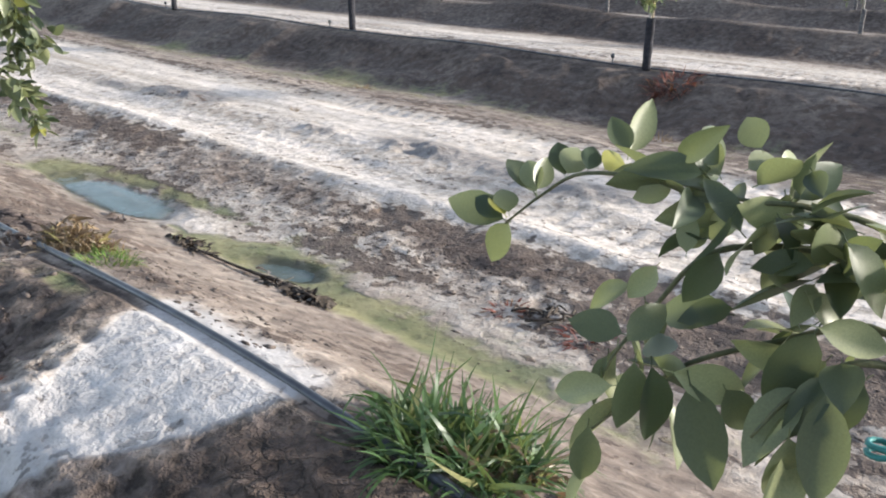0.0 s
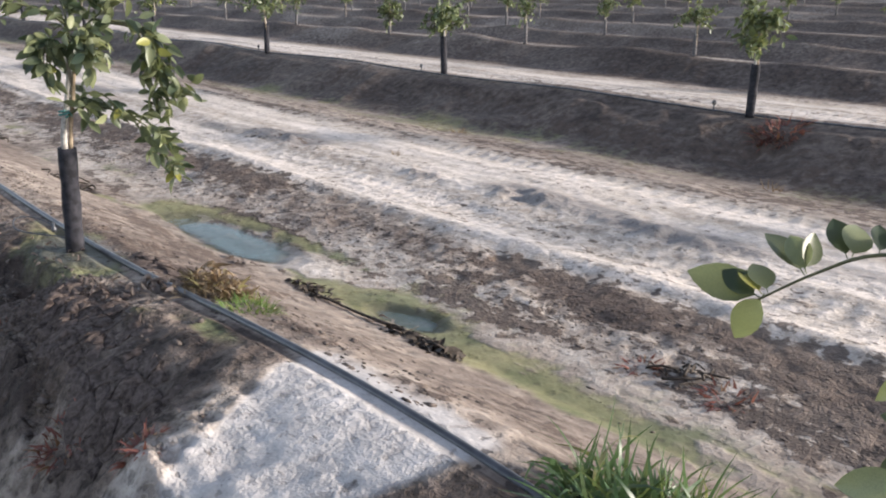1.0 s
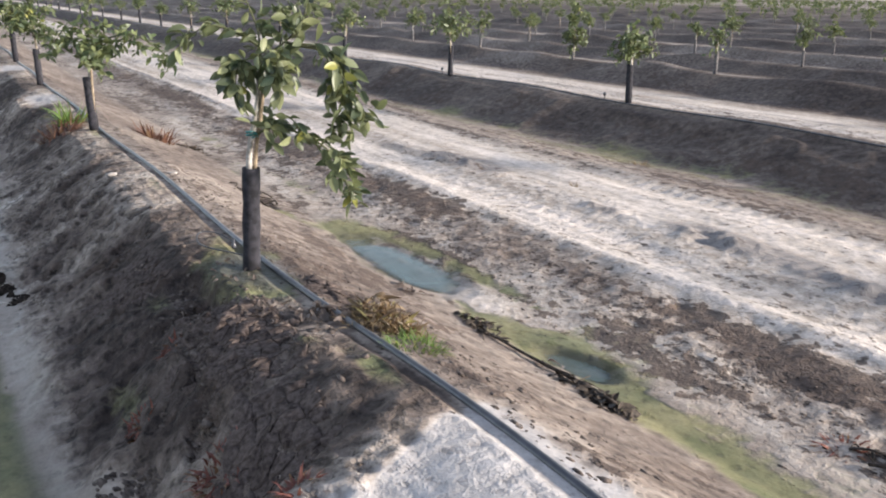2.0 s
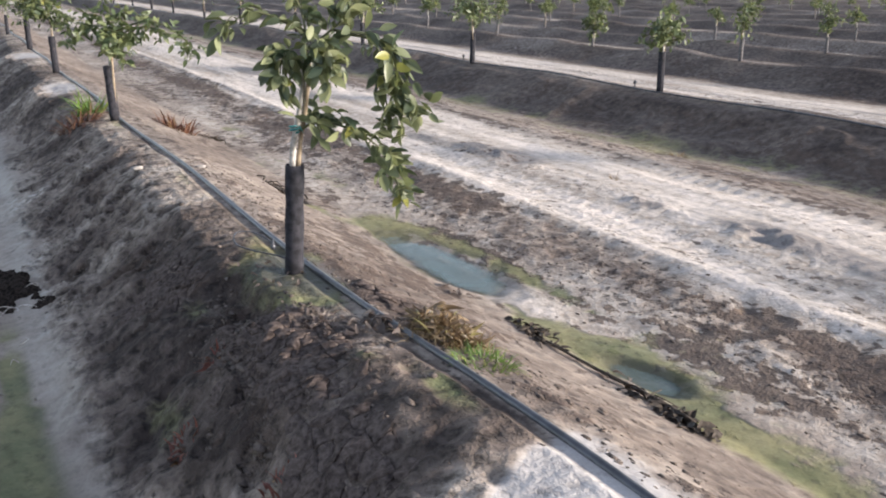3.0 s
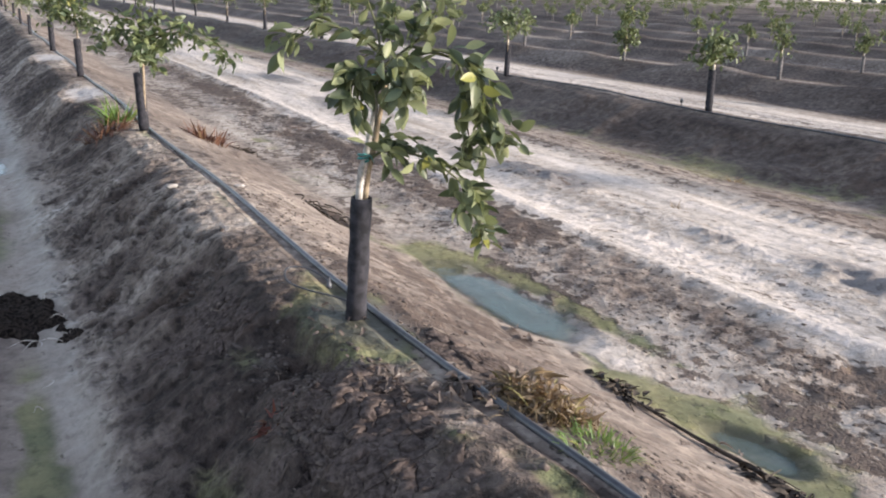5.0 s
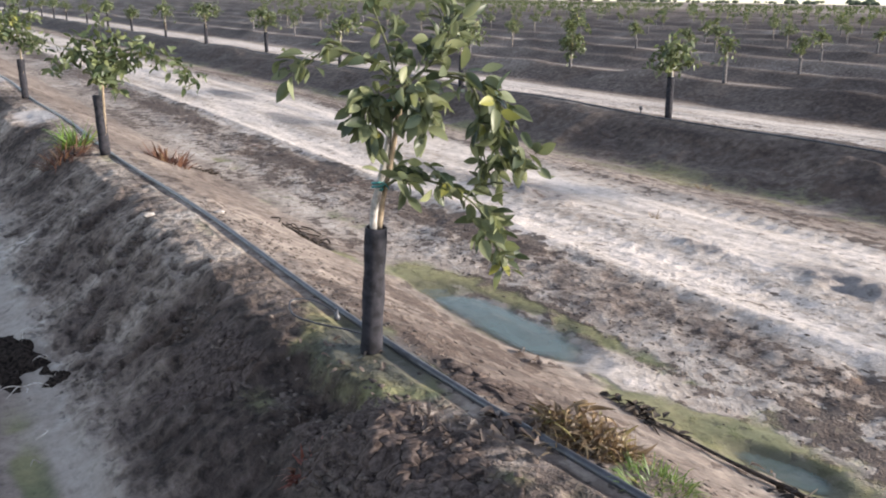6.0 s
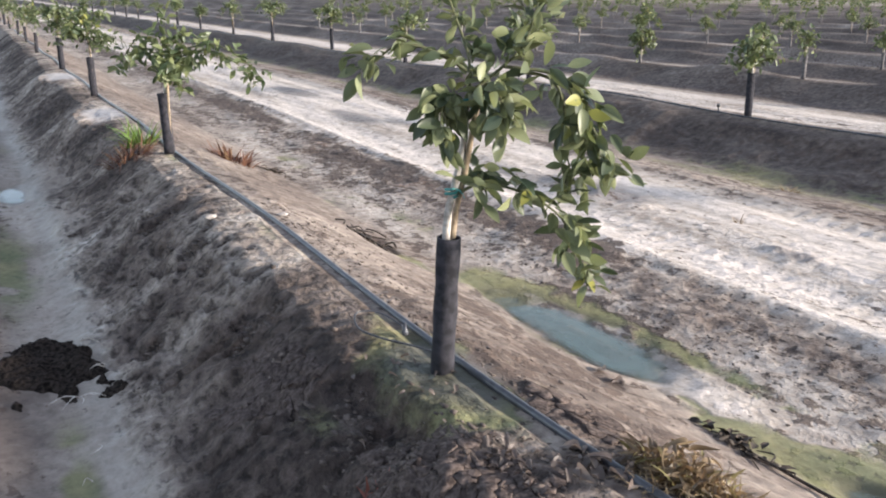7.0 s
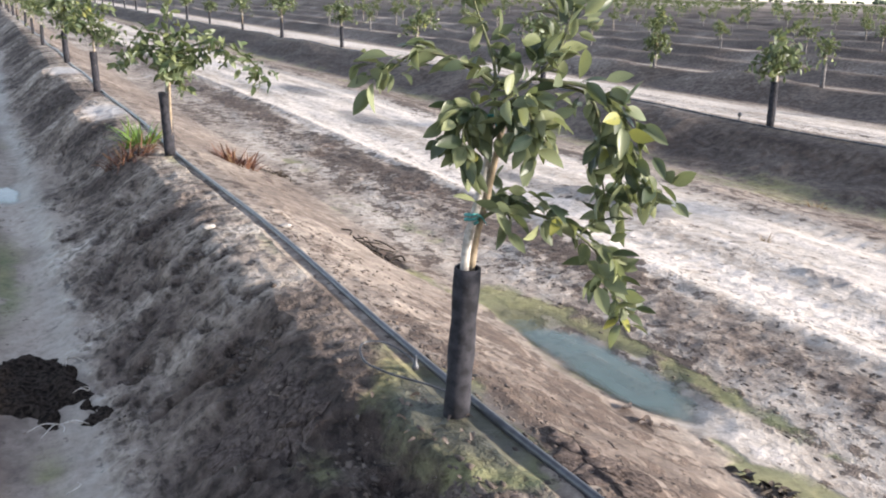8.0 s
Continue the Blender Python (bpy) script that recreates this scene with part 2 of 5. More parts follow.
def plain(name, dark, light, scale=30.0, roughness=0.8, relief=0.002, by_object=0.0, specular=0.3):
    """A grainy material between two colours."""
    m, nodes, links, bsdf = material(name)
    obj = nodes.new("ShaderNodeTexCoord").outputs["Object"]
    n = noise_node(nodes, links, obj, scale)
    fac = span(nodes, links, n, 0.3, 0.7)
    if by_object:
        r = nodes.new("ShaderNodeObjectInfo").outputs["Random"]
        fac = calc(nodes, links, "ADD", calc(nodes, links, "MULTIPLY", fac, 1 - by_object), calc(nodes, links, "MULTIPLY", r, by_object))
    links.new(blend(nodes, links, fac, dark, light), bsdf.inputs["Base Color"])
    bsdf.inputs["Roughness"].default_value = roughness
    bsdf.inputs["Specular IOR Level"].default_value = specular
    if relief:
        bump(nodes, links, n, 0.8, relief, bsdf)
    return m


def soil_material():
    m, nodes, links, bsdf = material("orchard_soil")
    pos = nodes.new("ShaderNodeNewGeometry").outputs["Position"]
    one = nodes.new("ShaderNodeAttribute")
    one.attribute_name = "cover"
    two = nodes.new("ShaderNodeAttribute")
    two.attribute_name = "damp"
    s1, s2 = nodes.new("ShaderNodeSeparateColor"), nodes.new("ShaderNodeSeparateColor")
    links.new(one.outputs["Color"], s1.inputs[0])
    links.new(two.outputs["Color"], s2.inputs[0])
    pale, algae, crumb_shade = s1.outputs
    wet, rust, grey = s2.outputs
    big = noise_node(nodes, links, pos, 2.3, 6, 0.62)
    mid = noise_node(nodes, links, pos, 11.0, 6, 0.65)
    fine = noise_node(nodes, links, pos, 70.0, 4, 0.65)
    stretch = nodes.new("ShaderNodeMapping")
    stretch.inputs["Scale"].default_value = (0.22, 1.9, 1.0)
    links.new(pos, stretch.inputs["Vector"])
    streak = noise_node(nodes, links, stretch.outputs[0], 6.0, 6, 0.68)
    # damp loam to dry sand; low values also stand for shaded ground
    wob = calc(nodes, links, "ADD", calc(nodes, links, "MULTIPLY", calc(nodes, links, "SUBTRACT", mid, 0.5), 1.7), calc(nodes, links, "MULTIPLY", calc(nodes, links, "SUBTRACT", streak, 0.5), span(nodes, links, pale, 0.6, 0.9, 0.08, 1.6)))
    four = nodes.new("ShaderNodeAttribute")
    four.attribute_name = "mottle"
    wob = calc(nodes, links, "MULTIPLY", wob, calc(nodes, links, "MINIMUM", four.outputs["Fac"], span(nodes, links, four.outputs["Fac"], 0.9, 2.4, 0.9, 0.42)))
    drawn = nodes.new("ShaderNodeMapping")
    drawn.inputs["Scale"].default_value = (0.85, 1.1, 1.0)
    links.new(pos, drawn.inputs["Vector"])
    flake = calc(nodes, links, "MULTIPLY", calc(nodes, links, "SUBTRACT", noise_node(nodes, links, drawn.outputs[0], 13.0, 6, 0.58), 0.5), 2.6)
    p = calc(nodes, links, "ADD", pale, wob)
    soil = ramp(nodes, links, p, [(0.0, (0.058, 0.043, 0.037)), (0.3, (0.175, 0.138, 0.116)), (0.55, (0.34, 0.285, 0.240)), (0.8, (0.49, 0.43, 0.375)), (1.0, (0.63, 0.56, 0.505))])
    three = nodes.new("ShaderNodeAttribute")
    three.attribute_name = "lit_silt"
    sl = span(nodes, links, calc(nodes, links, "ADD", three.outputs["Fac"], calc(nodes, links, "MULTIPLY", wob, 0.55)), 0.25, 0.75)
    soil = blend(nodes, links, calc(nodes, links, "MULTIPLY", sl, 0.75), soil, blend(nodes, links, mid, (0.36, 0.345, 0.345), (0.58, 0.56, 0.555)))
    g = span(nodes, links, calc(nodes, links, "ADD", grey, calc(nodes, links, "MULTIPLY", wob, 0.6)), 0.3, 0.7)
    soil = blend(nodes, links, g, soil, (0.26, 0.235, 0.22))
    rugged = span(nodes, links, four.outputs["Fac"], 1.2, 2.4)
    soft_c = span(nodes, links, calc(nodes, links, "ADD", crumb_shade, calc(nodes, links, "MULTIPLY", flake, 0.45)), 0.15, 0.85)
    c = calc(nodes, links, "ADD", calc(nodes, links, "MULTIPLY", soft_c, rugged), calc(nodes, links, "MULTIPLY", span(nodes, links, calc(nodes, links, "ADD", crumb_shade, flake), 0.42, 0.60), calc(nodes, links, "SUBTRACT", 1.0, rugged)))
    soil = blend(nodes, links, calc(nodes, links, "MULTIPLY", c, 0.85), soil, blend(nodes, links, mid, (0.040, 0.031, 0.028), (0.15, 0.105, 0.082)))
    r = span(nodes, links, calc(nodes, links, "ADD", rust, wob), 0.4, 0.75)
    soil = blend(nodes, links, calc(nodes, links, "MULTIPLY", r, 0.7), soil, (0.24, 0.13, 0.085))
    a = span(nodes, links, calc(nodes, links, "ADD", algae, calc(nodes, links, "MULTIPLY", wob, 1.1)), 0.35, 0.75)
    green = blend(nodes, links, span(nodes, links, big, 0.35, 0.65), (0.25, 0.235, 0.115), (0.115, 0.135, 0.060))
    green = blend(nodes, links, span(nodes, links, wet, 0.32, 0.72), green, (0.050, 0.056, 0.026))
    soil = blend(nodes, links, calc(nodes, links, "MULTIPLY", a, 0.85), soil, green)
    crumbs = nodes.new("ShaderNodeMapping")
    crumbs.inputs["Scale"].default_value = (1.0, 1.1, 1.0)
    links.new(pos, crumbs.inputs["Vector"])
    # dark soil flecks, also sunk in the bump: dents' shade in the colour
    speck = span(nodes, links, noise_node(nodes, links, crumbs.outputs[0], 21.0, 3, 0.55), 0.575, 0.64)
    speck = calc(nodes, links, "MULTIPLY", speck, span(nodes, links, big, 0.38, 0.62, 0.3, 0.95))
    speck = calc(nodes, links, "MULTIPLY", speck, span(nodes, links, pale, 0.55, 0.8, 1.0, 0.6))
    speck = calc(nodes, links, "MULTIPLY", speck, span(nodes, links, four.outputs["Fac"], 0.35, 0.8, 0.3, 1.0))
    speck = calc(nodes, links, "MULTIPLY", speck, span(nodes, links, four.outputs["Fac"], 1.2, 2.6, 1.0, 0.45))
    soil = blend(nodes, links, speck, soil, (0.050, 0.039, 0.035))
    w = span(nodes, links, calc(nodes, links, "ADD", wet, calc(nodes, links, "MULTIPLY", wob, 0.35)), 0.35, 0.75)
    soil = blend(nodes, links, calc(nodes, links, "MULTIPLY", w, 0.35), soil, (0.15, 0.14, 0.125))
    soil = blend(nodes, links, 1.0, soil, ramp(nodes, links, fine, [(0.25, (0.88, 0.87, 0.86)), (0.7, (1.05, 1.05, 1.05))]), "MULTIPLY")
    links.new(calc(nodes, links, "SUBTRACT", 0.95, calc(nodes, links, "MULTIPLY", w, 0.42)), bsdf.inputs["Roughness"])
    # relief's shade in the colour: bump hollows darkened, its tops lightened
    relief_tone = ramp(nodes, links, noise_node(nodes, links, crumbs.outputs[0], 20.0, 5, 0.62), [(0.37, (0.30, 0.29, 0.29)), (0.47, (0.90, 0.90, 0.90)), (0.66, (1.40, 1.40, 1.42))])
    soil = blend(nodes, links, calc(nodes, links, "MULTIPLY", span(nodes, links, four.outputs["Fac"], 0.5, 2.4, 0.25, 0.9), calc(nodes, links, "SUBTRACT", 1.0, calc(nodes, links, "MULTIPLY", sl, 0.75))), soil, blend(nodes, links, 1.0, soil, relief_tone, "MULTIPLY"))
    bsdf.inputs["Specular IOR Level"].default_value = 0.3
    cell = nodes.new("ShaderNodeTexVoronoi")
    cell.feature = "DISTANCE_TO_EDGE"
    cell.inputs["Scale"].default_value = 34.0
    warp = nodes.new("ShaderNodeTexNoise")
    warp.inputs["Scale"].default_value, warp.inputs["Detail"].default_value = 14.0, 3
    links.new(pos, warp.inputs["Vector"])
    bent = nodes.new("ShaderNodeVectorMath")
    bent.operation = "MULTIPLY_ADD"
    links.new(warp.outputs["Color"], bent.inputs[0])
    bent.inputs[1].default_value = (0.09, 0.09, 0.09)
    links.new(pos, bent.inputs[2])
    links.new(bent.outputs[0], cell.inputs["Vector"])
    crack = calc(nodes, links, "MULTIPLY", span(nodes, links, cell.outputs["Distance"], 0.0, 0.16, -0.12, 0.0), c)
    gap = nodes.new("ShaderNodeTexVoronoi")
    gap.feature = "DISTANCE_TO_EDGE"
    gap.inputs["Scale"].default_value = 15.0
    links.new(bent.outputs[0], gap.inputs["Vector"])
    split = calc(nodes, links, "MULTIPLY", span(nodes, links, gap.outputs["Distance"], 0.0, 0.045, 1.0, 0.0), calc(nodes, links, "MULTIPLY", span(nodes, links, crumb_shade, 0.62, 0.9), span(nodes, links, four.outputs["Fac"], 1.5, 2.2)))
    # cracks coloured dark as well, for the shade in their depth
    links.new(blend(nodes, links, calc(nodes, links, "MULTIPLY", split, 0.8), soil, (0.022, 0.017, 0.015)), bsdf.inputs["Base Color"])
    crack = calc(nodes, links, "SUBTRACT", crack, calc(nodes, links, "MULTIPLY", split, 0.8))
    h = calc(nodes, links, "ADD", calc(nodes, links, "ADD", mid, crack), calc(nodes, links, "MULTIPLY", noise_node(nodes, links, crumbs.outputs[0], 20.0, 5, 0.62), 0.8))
    h = calc(nodes, links, "ADD", calc(nodes, links, "SUBTRACT", h, calc(nodes, links, "MULTIPLY", speck, 0.30)), calc(nodes, links, "MULTIPLY", c, 0.35))
    sheen = calc(nodes, links, "MAXIMUM", calc(nodes, links, "MULTIPLY", a, 0.75), calc(nodes, links, "MULTIPLY", w, 0.85))
    sheen = calc(nodes, links, "MAXIMUM", sheen, calc(nodes, links, "MULTIPLY", sl, 0.55))
    h = calc(nodes, links, "MULTIPLY", calc(nodes, links, "MULTIPLY", h, four.outputs["Fac"]), calc(nodes, links, "SUBTRACT", 1.3, sheen))
    bump(nodes, links, h, 0.85, 0.017, bsdf)
    return m


def leaf_material(name, dark, light, yellow=(0.27, 0.27, 0.07), yellow_share=0.06, island=False, glow=(0.23, 0.26, 0.08)):
    m, nodes, links, bsdf = material(name)
    if island:
        rnd = nodes.new("ShaderNodeNewGeometry").outputs["Random Per Island"]
    else:
        rnd = nodes.new("ShaderNodeObjectInfo").outputs["Random"]
    obj = nodes.new("ShaderNodeTexCoord").outputs["Object"]
    n = noise_node(nodes, links, obj, 40.0, 3)
    colour = blend(nodes, links, calc(nodes, links, "POWER", rnd, 1.3), dark, light)
    colour = blend(nodes, links, span(nodes, links, rnd, 1 - yellow_share, 1 - yellow_share * 0.5), colour, yellow)
    colour = blend(nodes, links, 1.0, colour, ramp(nodes, links, n, [(0.3, (0.8, 0.8, 0.8)), (0.7, (1.15, 1.12, 1.05))]), "MULTIPLY")
    links.new(colour, bsdf.inputs["Base Color"])
    bsdf.inputs["Roughness"].default_value = 0.42
    bsdf.inputs["Specular IOR Level"].default_value = 0.45
    trans = nodes.new("ShaderNodeBsdfTranslucent")
    links.new(blend(nodes, links, 0.55, colour, glow), trans.inputs["Color"])
    mix = nodes.new("ShaderNodeMixShader")
    mix.inputs[0].default_value = 0.32
    links.new(bsdf.outputs[0], mix.inputs[1])
    links.new(trans.outputs[0], mix.inputs[2])
    links.new(mix.outputs[0], nodes["Material Output"].inputs["Surface"])
    return m


SOIL = soil_material()
LEAF = leaf_material("citrus_leaf", (0.032, 0.054, 0.036), (0.285, 0.31, 0.17), yellow_share=0.025)
LEAF_FAR = leaf_material("citrus_crown", (0.038, 0.066, 0.034), (0.22, 0.25, 0.12), yellow_share=0.04, island=True)
GRASS = leaf_material("grass_blade", (0.028, 0.070, 0.028), (0.085, 0.155, 0.055), yellow=(0.26, 0.25, 0.12), yellow_share=0.08)
SHOOTS = leaf_material("green_shoot", (0.07, 0.15, 0.03), (0.18, 0.27, 0.06), yellow_share=0.1, island=True)
DRY = leaf_material("dry_blade", (0.085, 0.058, 0.036), (0.40, 0.30, 0.185), yellow=(0.17, 0.155, 0.06), yellow_share=0.25, glow=(0.24, 0.14, 0.07))
RUST = leaf_material("rust_weed", (0.13, 0.040, 0.032), (0.29, 0.110, 0.080), yellow=(0.20, 0.12, 0.06), yellow_share=0.2, island=True, glow=(0.30, 0.12, 0.07))
REED = leaf_material("dry_reed", (0.085, 0.036, 0.026), (0.26, 0.135, 0.09), yellow=(0.20, 0.13, 0.08), yellow_share=0.2, island=True, glow=(0.18, 0.08, 0.05))
LITTER = leaf_material("dead_leaf", (0.10, 0.075, 0.065), (0.35, 0.29, 0.26), yellow=(0.20, 0.15, 0.11), yellow_share=0.2, island=True, glow=(0.26, 0.20, 0.17))
BARK = plain("citrus_bark", (0.10, 0.085, 0.06), (0.22, 0.19, 0.14), 60, 0.85)
PAINTED = plain("whitewashed_bark", (0.24, 0.215, 0.19), (0.47, 0.44, 0.41), 45, 0.9, specular=0.15)
TWIG = plain("green_twig", (0.055, 0.065, 0.035), (0.12, 0.12, 0.06), 50, 0.7)
BAMBOO = plain("bamboo_stake", (0.20, 0.150, 0.100), (0.36, 0.285, 0.20), 35, 0.75)
GUARD = plain("black_tree_wrap", (0.014, 0.014, 0.017), (0.044, 0.043, 0.052), 26, 0.8, 0.003, specular=0.15)
# far rows' wrap: haze is put into its lighter grey
GREY_GUARD = plain("hazed_tree_wrap", (0.07, 0.066, 0.070), (0.17, 0.16, 0.16), 26, 0.85, 0.003, specular=0.15)
HOSE = plain("polyethylene_hose", (0.026, 0.027, 0.033), (0.062, 0.065, 0.078), 18, 0.36, 0.0008, specular=0.5)
TEAL = plain("teal_tie_tape", (0.03, 0.16, 0.16), (0.06, 0.27, 0.26), 30, 0.5)
DARK_WOOD = plain("waterlogged_wood", (0.022, 0.018, 0.015), (0.085, 0.065, 0.05), 40, 0.75, 0.004)
PALE_ROOT = plain("bleached_root", (0.30, 0.25, 0.21), (0.62, 0.57, 0.52), 30, 0.7)
CLOD = plain("earth_clod", (0.040, 0.031, 0.027), (0.155, 0.122, 0.104), 40, 0.95, 0.006)
CRUST = plain("mud_crust", (0.034, 0.025, 0.022), (0.155, 0.122, 0.108), 60, 0.95, 0.012, 0.25, specular=0.1)
PALE_STONE = plain("pale_stone", (0.20, 0.185, 0.175), (0.36, 0.33, 0.31), 40, 0.9, 0.003)
MUCK = plain("black_muck", (0.010, 0.008, 0.007), (0.060, 0.047, 0.040), 55, 0.95, 0.03, specular=0.02)
FAR_WOOD = plain("far_foliage", (0.05, 0.07, 0.045), (0.10, 0.12, 0.08), 0.6, 0.9, 0.0)


def water_material():
    m, nodes, links, bsdf = material("muddy_water")
    pos = nodes.new("ShaderNodeNewGeometry").outputs["Position"]
    n = noise_node(nodes, links, pos, 3.0, 4)
    links.new(blend(nodes, links, n, (0.090, 0.135, 0.130), (0.13, 0.175, 0.165)), bsdf.inputs["Base Color"])
    depth = nodes.new("ShaderNodeAttribute")
    depth.attribute_name = "depth"
    links.new(span(nodes, links, depth.outputs["Fac"], 0.0, 0.8, 0.0, 1.0), bsdf.inputs["Alpha"])
    bsdf.inputs["Roughness"].default_value = 0.04
    bsdf.inputs["IOR"].default_value = 1.33
    bump(nodes, links, noise_node(nodes, links, pos, 22.0, 2), 0.06, 0.004, bsdf)
    return m


WATER = water_material()


# ---- mesh helpers ----
def mesh_of(name, bm, mat):
    me = bpy.data.meshes.new(name)
    bm.to_mesh(me)
    bm.free()
    me.materials.append(mat)
    for poly in me.polygons:
        poly.use_smooth = True
    return me


def part(name, bm, mat, parent, label=""):
    ob = new(name, bm if isinstance(bm, bpy.types.Mesh) else mesh_of(name, bm, mat))
    ob.parent = parent
    if label:
        ob["label"] = label
    return ob


def thing(name, place, label, category, group="", kind=""):
    ob = new(name)
    ob.empty_display_size = 0.05
    ob.location = place
    return tagged(ob, label, category, group, kind)


def tube(bm, points, radii, sides=8, closed=True):
    """A swept tube with rounded path."""
    pts = [Vector(p) for p in points]
    rings = []
    side = None
    for i, p in enumerate(pts):
        way = (pts[min(i + 1, len(pts) - 1)] - pts[max(i - 1, 0)]).normalized()
        if side is None:
            side = way.orthogonal().normalized()
        side = (side - way * side.dot(way)).normalized()
        up = way.cross(side)
        r = radii[i] if isinstance(radii, (list, tuple)) else radii
        rings.append([bm.verts.new(p + (side * math.cos(a) + up * math.sin(a)) * r) for a in [2 * math.pi * k / sides for k in range(sides)]])
    for a, b in zip(rings, rings[1:]):
        for k in range(sides):
            bm.faces.new((a[k], a[(k + 1) % sides], b[(k + 1) % sides], b[k]))
    if closed:
        bm.faces.new(rings[0][::-1])
        bm.faces.new(rings[-1])


def curve_points(points, n):
    """n points along a Catmull-Rom curve through the given ones."""
    p = [Vector(q) for q in points]
    p = [p[0] * 2 - p[1]] + p + [p[-1] * 2 - p[-2]]
    out = []
    for i in range(n):
        u = i / (n - 1) * (len(p) - 3)
        k = min(int(u), len(p) - 4)
        t = u - k
        a, b, c, d = p[k:k + 4]
        out.append(0.5 * ((2 * b) + (c - a) * t + (2 * a - 5 * b + 4 * c - d) * t * t + (3 * b - a - 3 * c + d) * t ** 3))
    return out


def leaf_points(length, width, fold, curl, n=5):
    """Rows of (left, rib, right) along a pointed oval leaf that starts at 0 and grows along +y."""
    rows = []
    for i in range(n + 1):
        t = i / n
        w = width * 0.5 * (math.sin(math.pi * t ** 0.85) ** 0.8 if 0 < t < 1 else 0.02)
        y, z = length * t, -curl * length * t * t
        rows.append(((-w, y, z + fold * w), (0, y, z), (w, y, z + fold * w)))
    return rows


def add_leaf(bm, m, length, width, fold=0.35, curl=0.15, n=4):
    rows = [[bm.verts.new(m @ Vector(q)) for q in row] for row in leaf_points(length, width, fold, curl, n)]
    for a, b in zip(rows, rows[1:]):
        bm.faces.new((a[0], a[1], b[1], b[0]))
        bm.faces.new((a[1], a[2], b[2], b[1]))


def aim(place, way, spin):
    """A pose at place whose +y runs along way."""
    way = Vector(way).normalized()
    q = way.to_track_quat("Y", "Z")
    return Matrix.Translation(place) @ q.to_matrix().to_4x4() @ Matrix.Rotation(spin, 4, "Y")


def add_blade(bm, base, way, length, width, droop, n=5, spin=0.0):
    """A grass blade: a strip that bends over."""
    way = Vector(way).normalized()
    side = Vector((way.y, -way.x, 0))
    side = side.normalized() if side.length > 0.01 else Vector((1, 0, 0))
    side = Matrix.Rotation(spin, 3, way) @ side
    last, p, d = None, Vector(base), way.copy()
    for i in range(n + 1):
        t = i / n
        w = width * 0.5 * (1 - t ** 1.6) + 0.0004
        pair = (bm.verts.new(p - side * w), bm.verts.new(p + side * w))
        if last:
            bm.faces.new((last[0], last[1], pair[1], pair[0]))
        last = pair
        d = (d + Vector((0, 0, -droop / n))).normalized()
        p = p + d * (length / n)


def lump(bm, place, size, rng, squash=0.6):
    """An uneven clod."""
    made = bmesh.ops.create_icosphere(bm, subdivisions=1, radius=1.0)["verts"]
    turn = Euler((rng.uniform(0, 6), rng.uniform(0, 6), rng.uniform(0, 6))).to_matrix()
    stretch = Vector((rng.uniform(0.7, 1.3), rng.uniform(0.7, 1.3), squash * rng.uniform(0.7, 1.2)))
    for v in made:
        q = turn @ v.co
        q = q * rng.uniform(0.72, 1.18)
        v.co = Vector(place) + Vector((q.x * stretch.x, q.y * stretch.y, q.z * stretch.z)) * size


# ---- ground ----
def stops(parts):
    """Coordinates from (end, step, growth) runs."""
    out = [parts[0]]
    for end, step, growth, cap in parts[1:]:
        s = step
        while out[-1] < end - s * 0.5:
            out.append(out[-1] + s)
            s = min(s * growth, cap)
    return np.array(out)


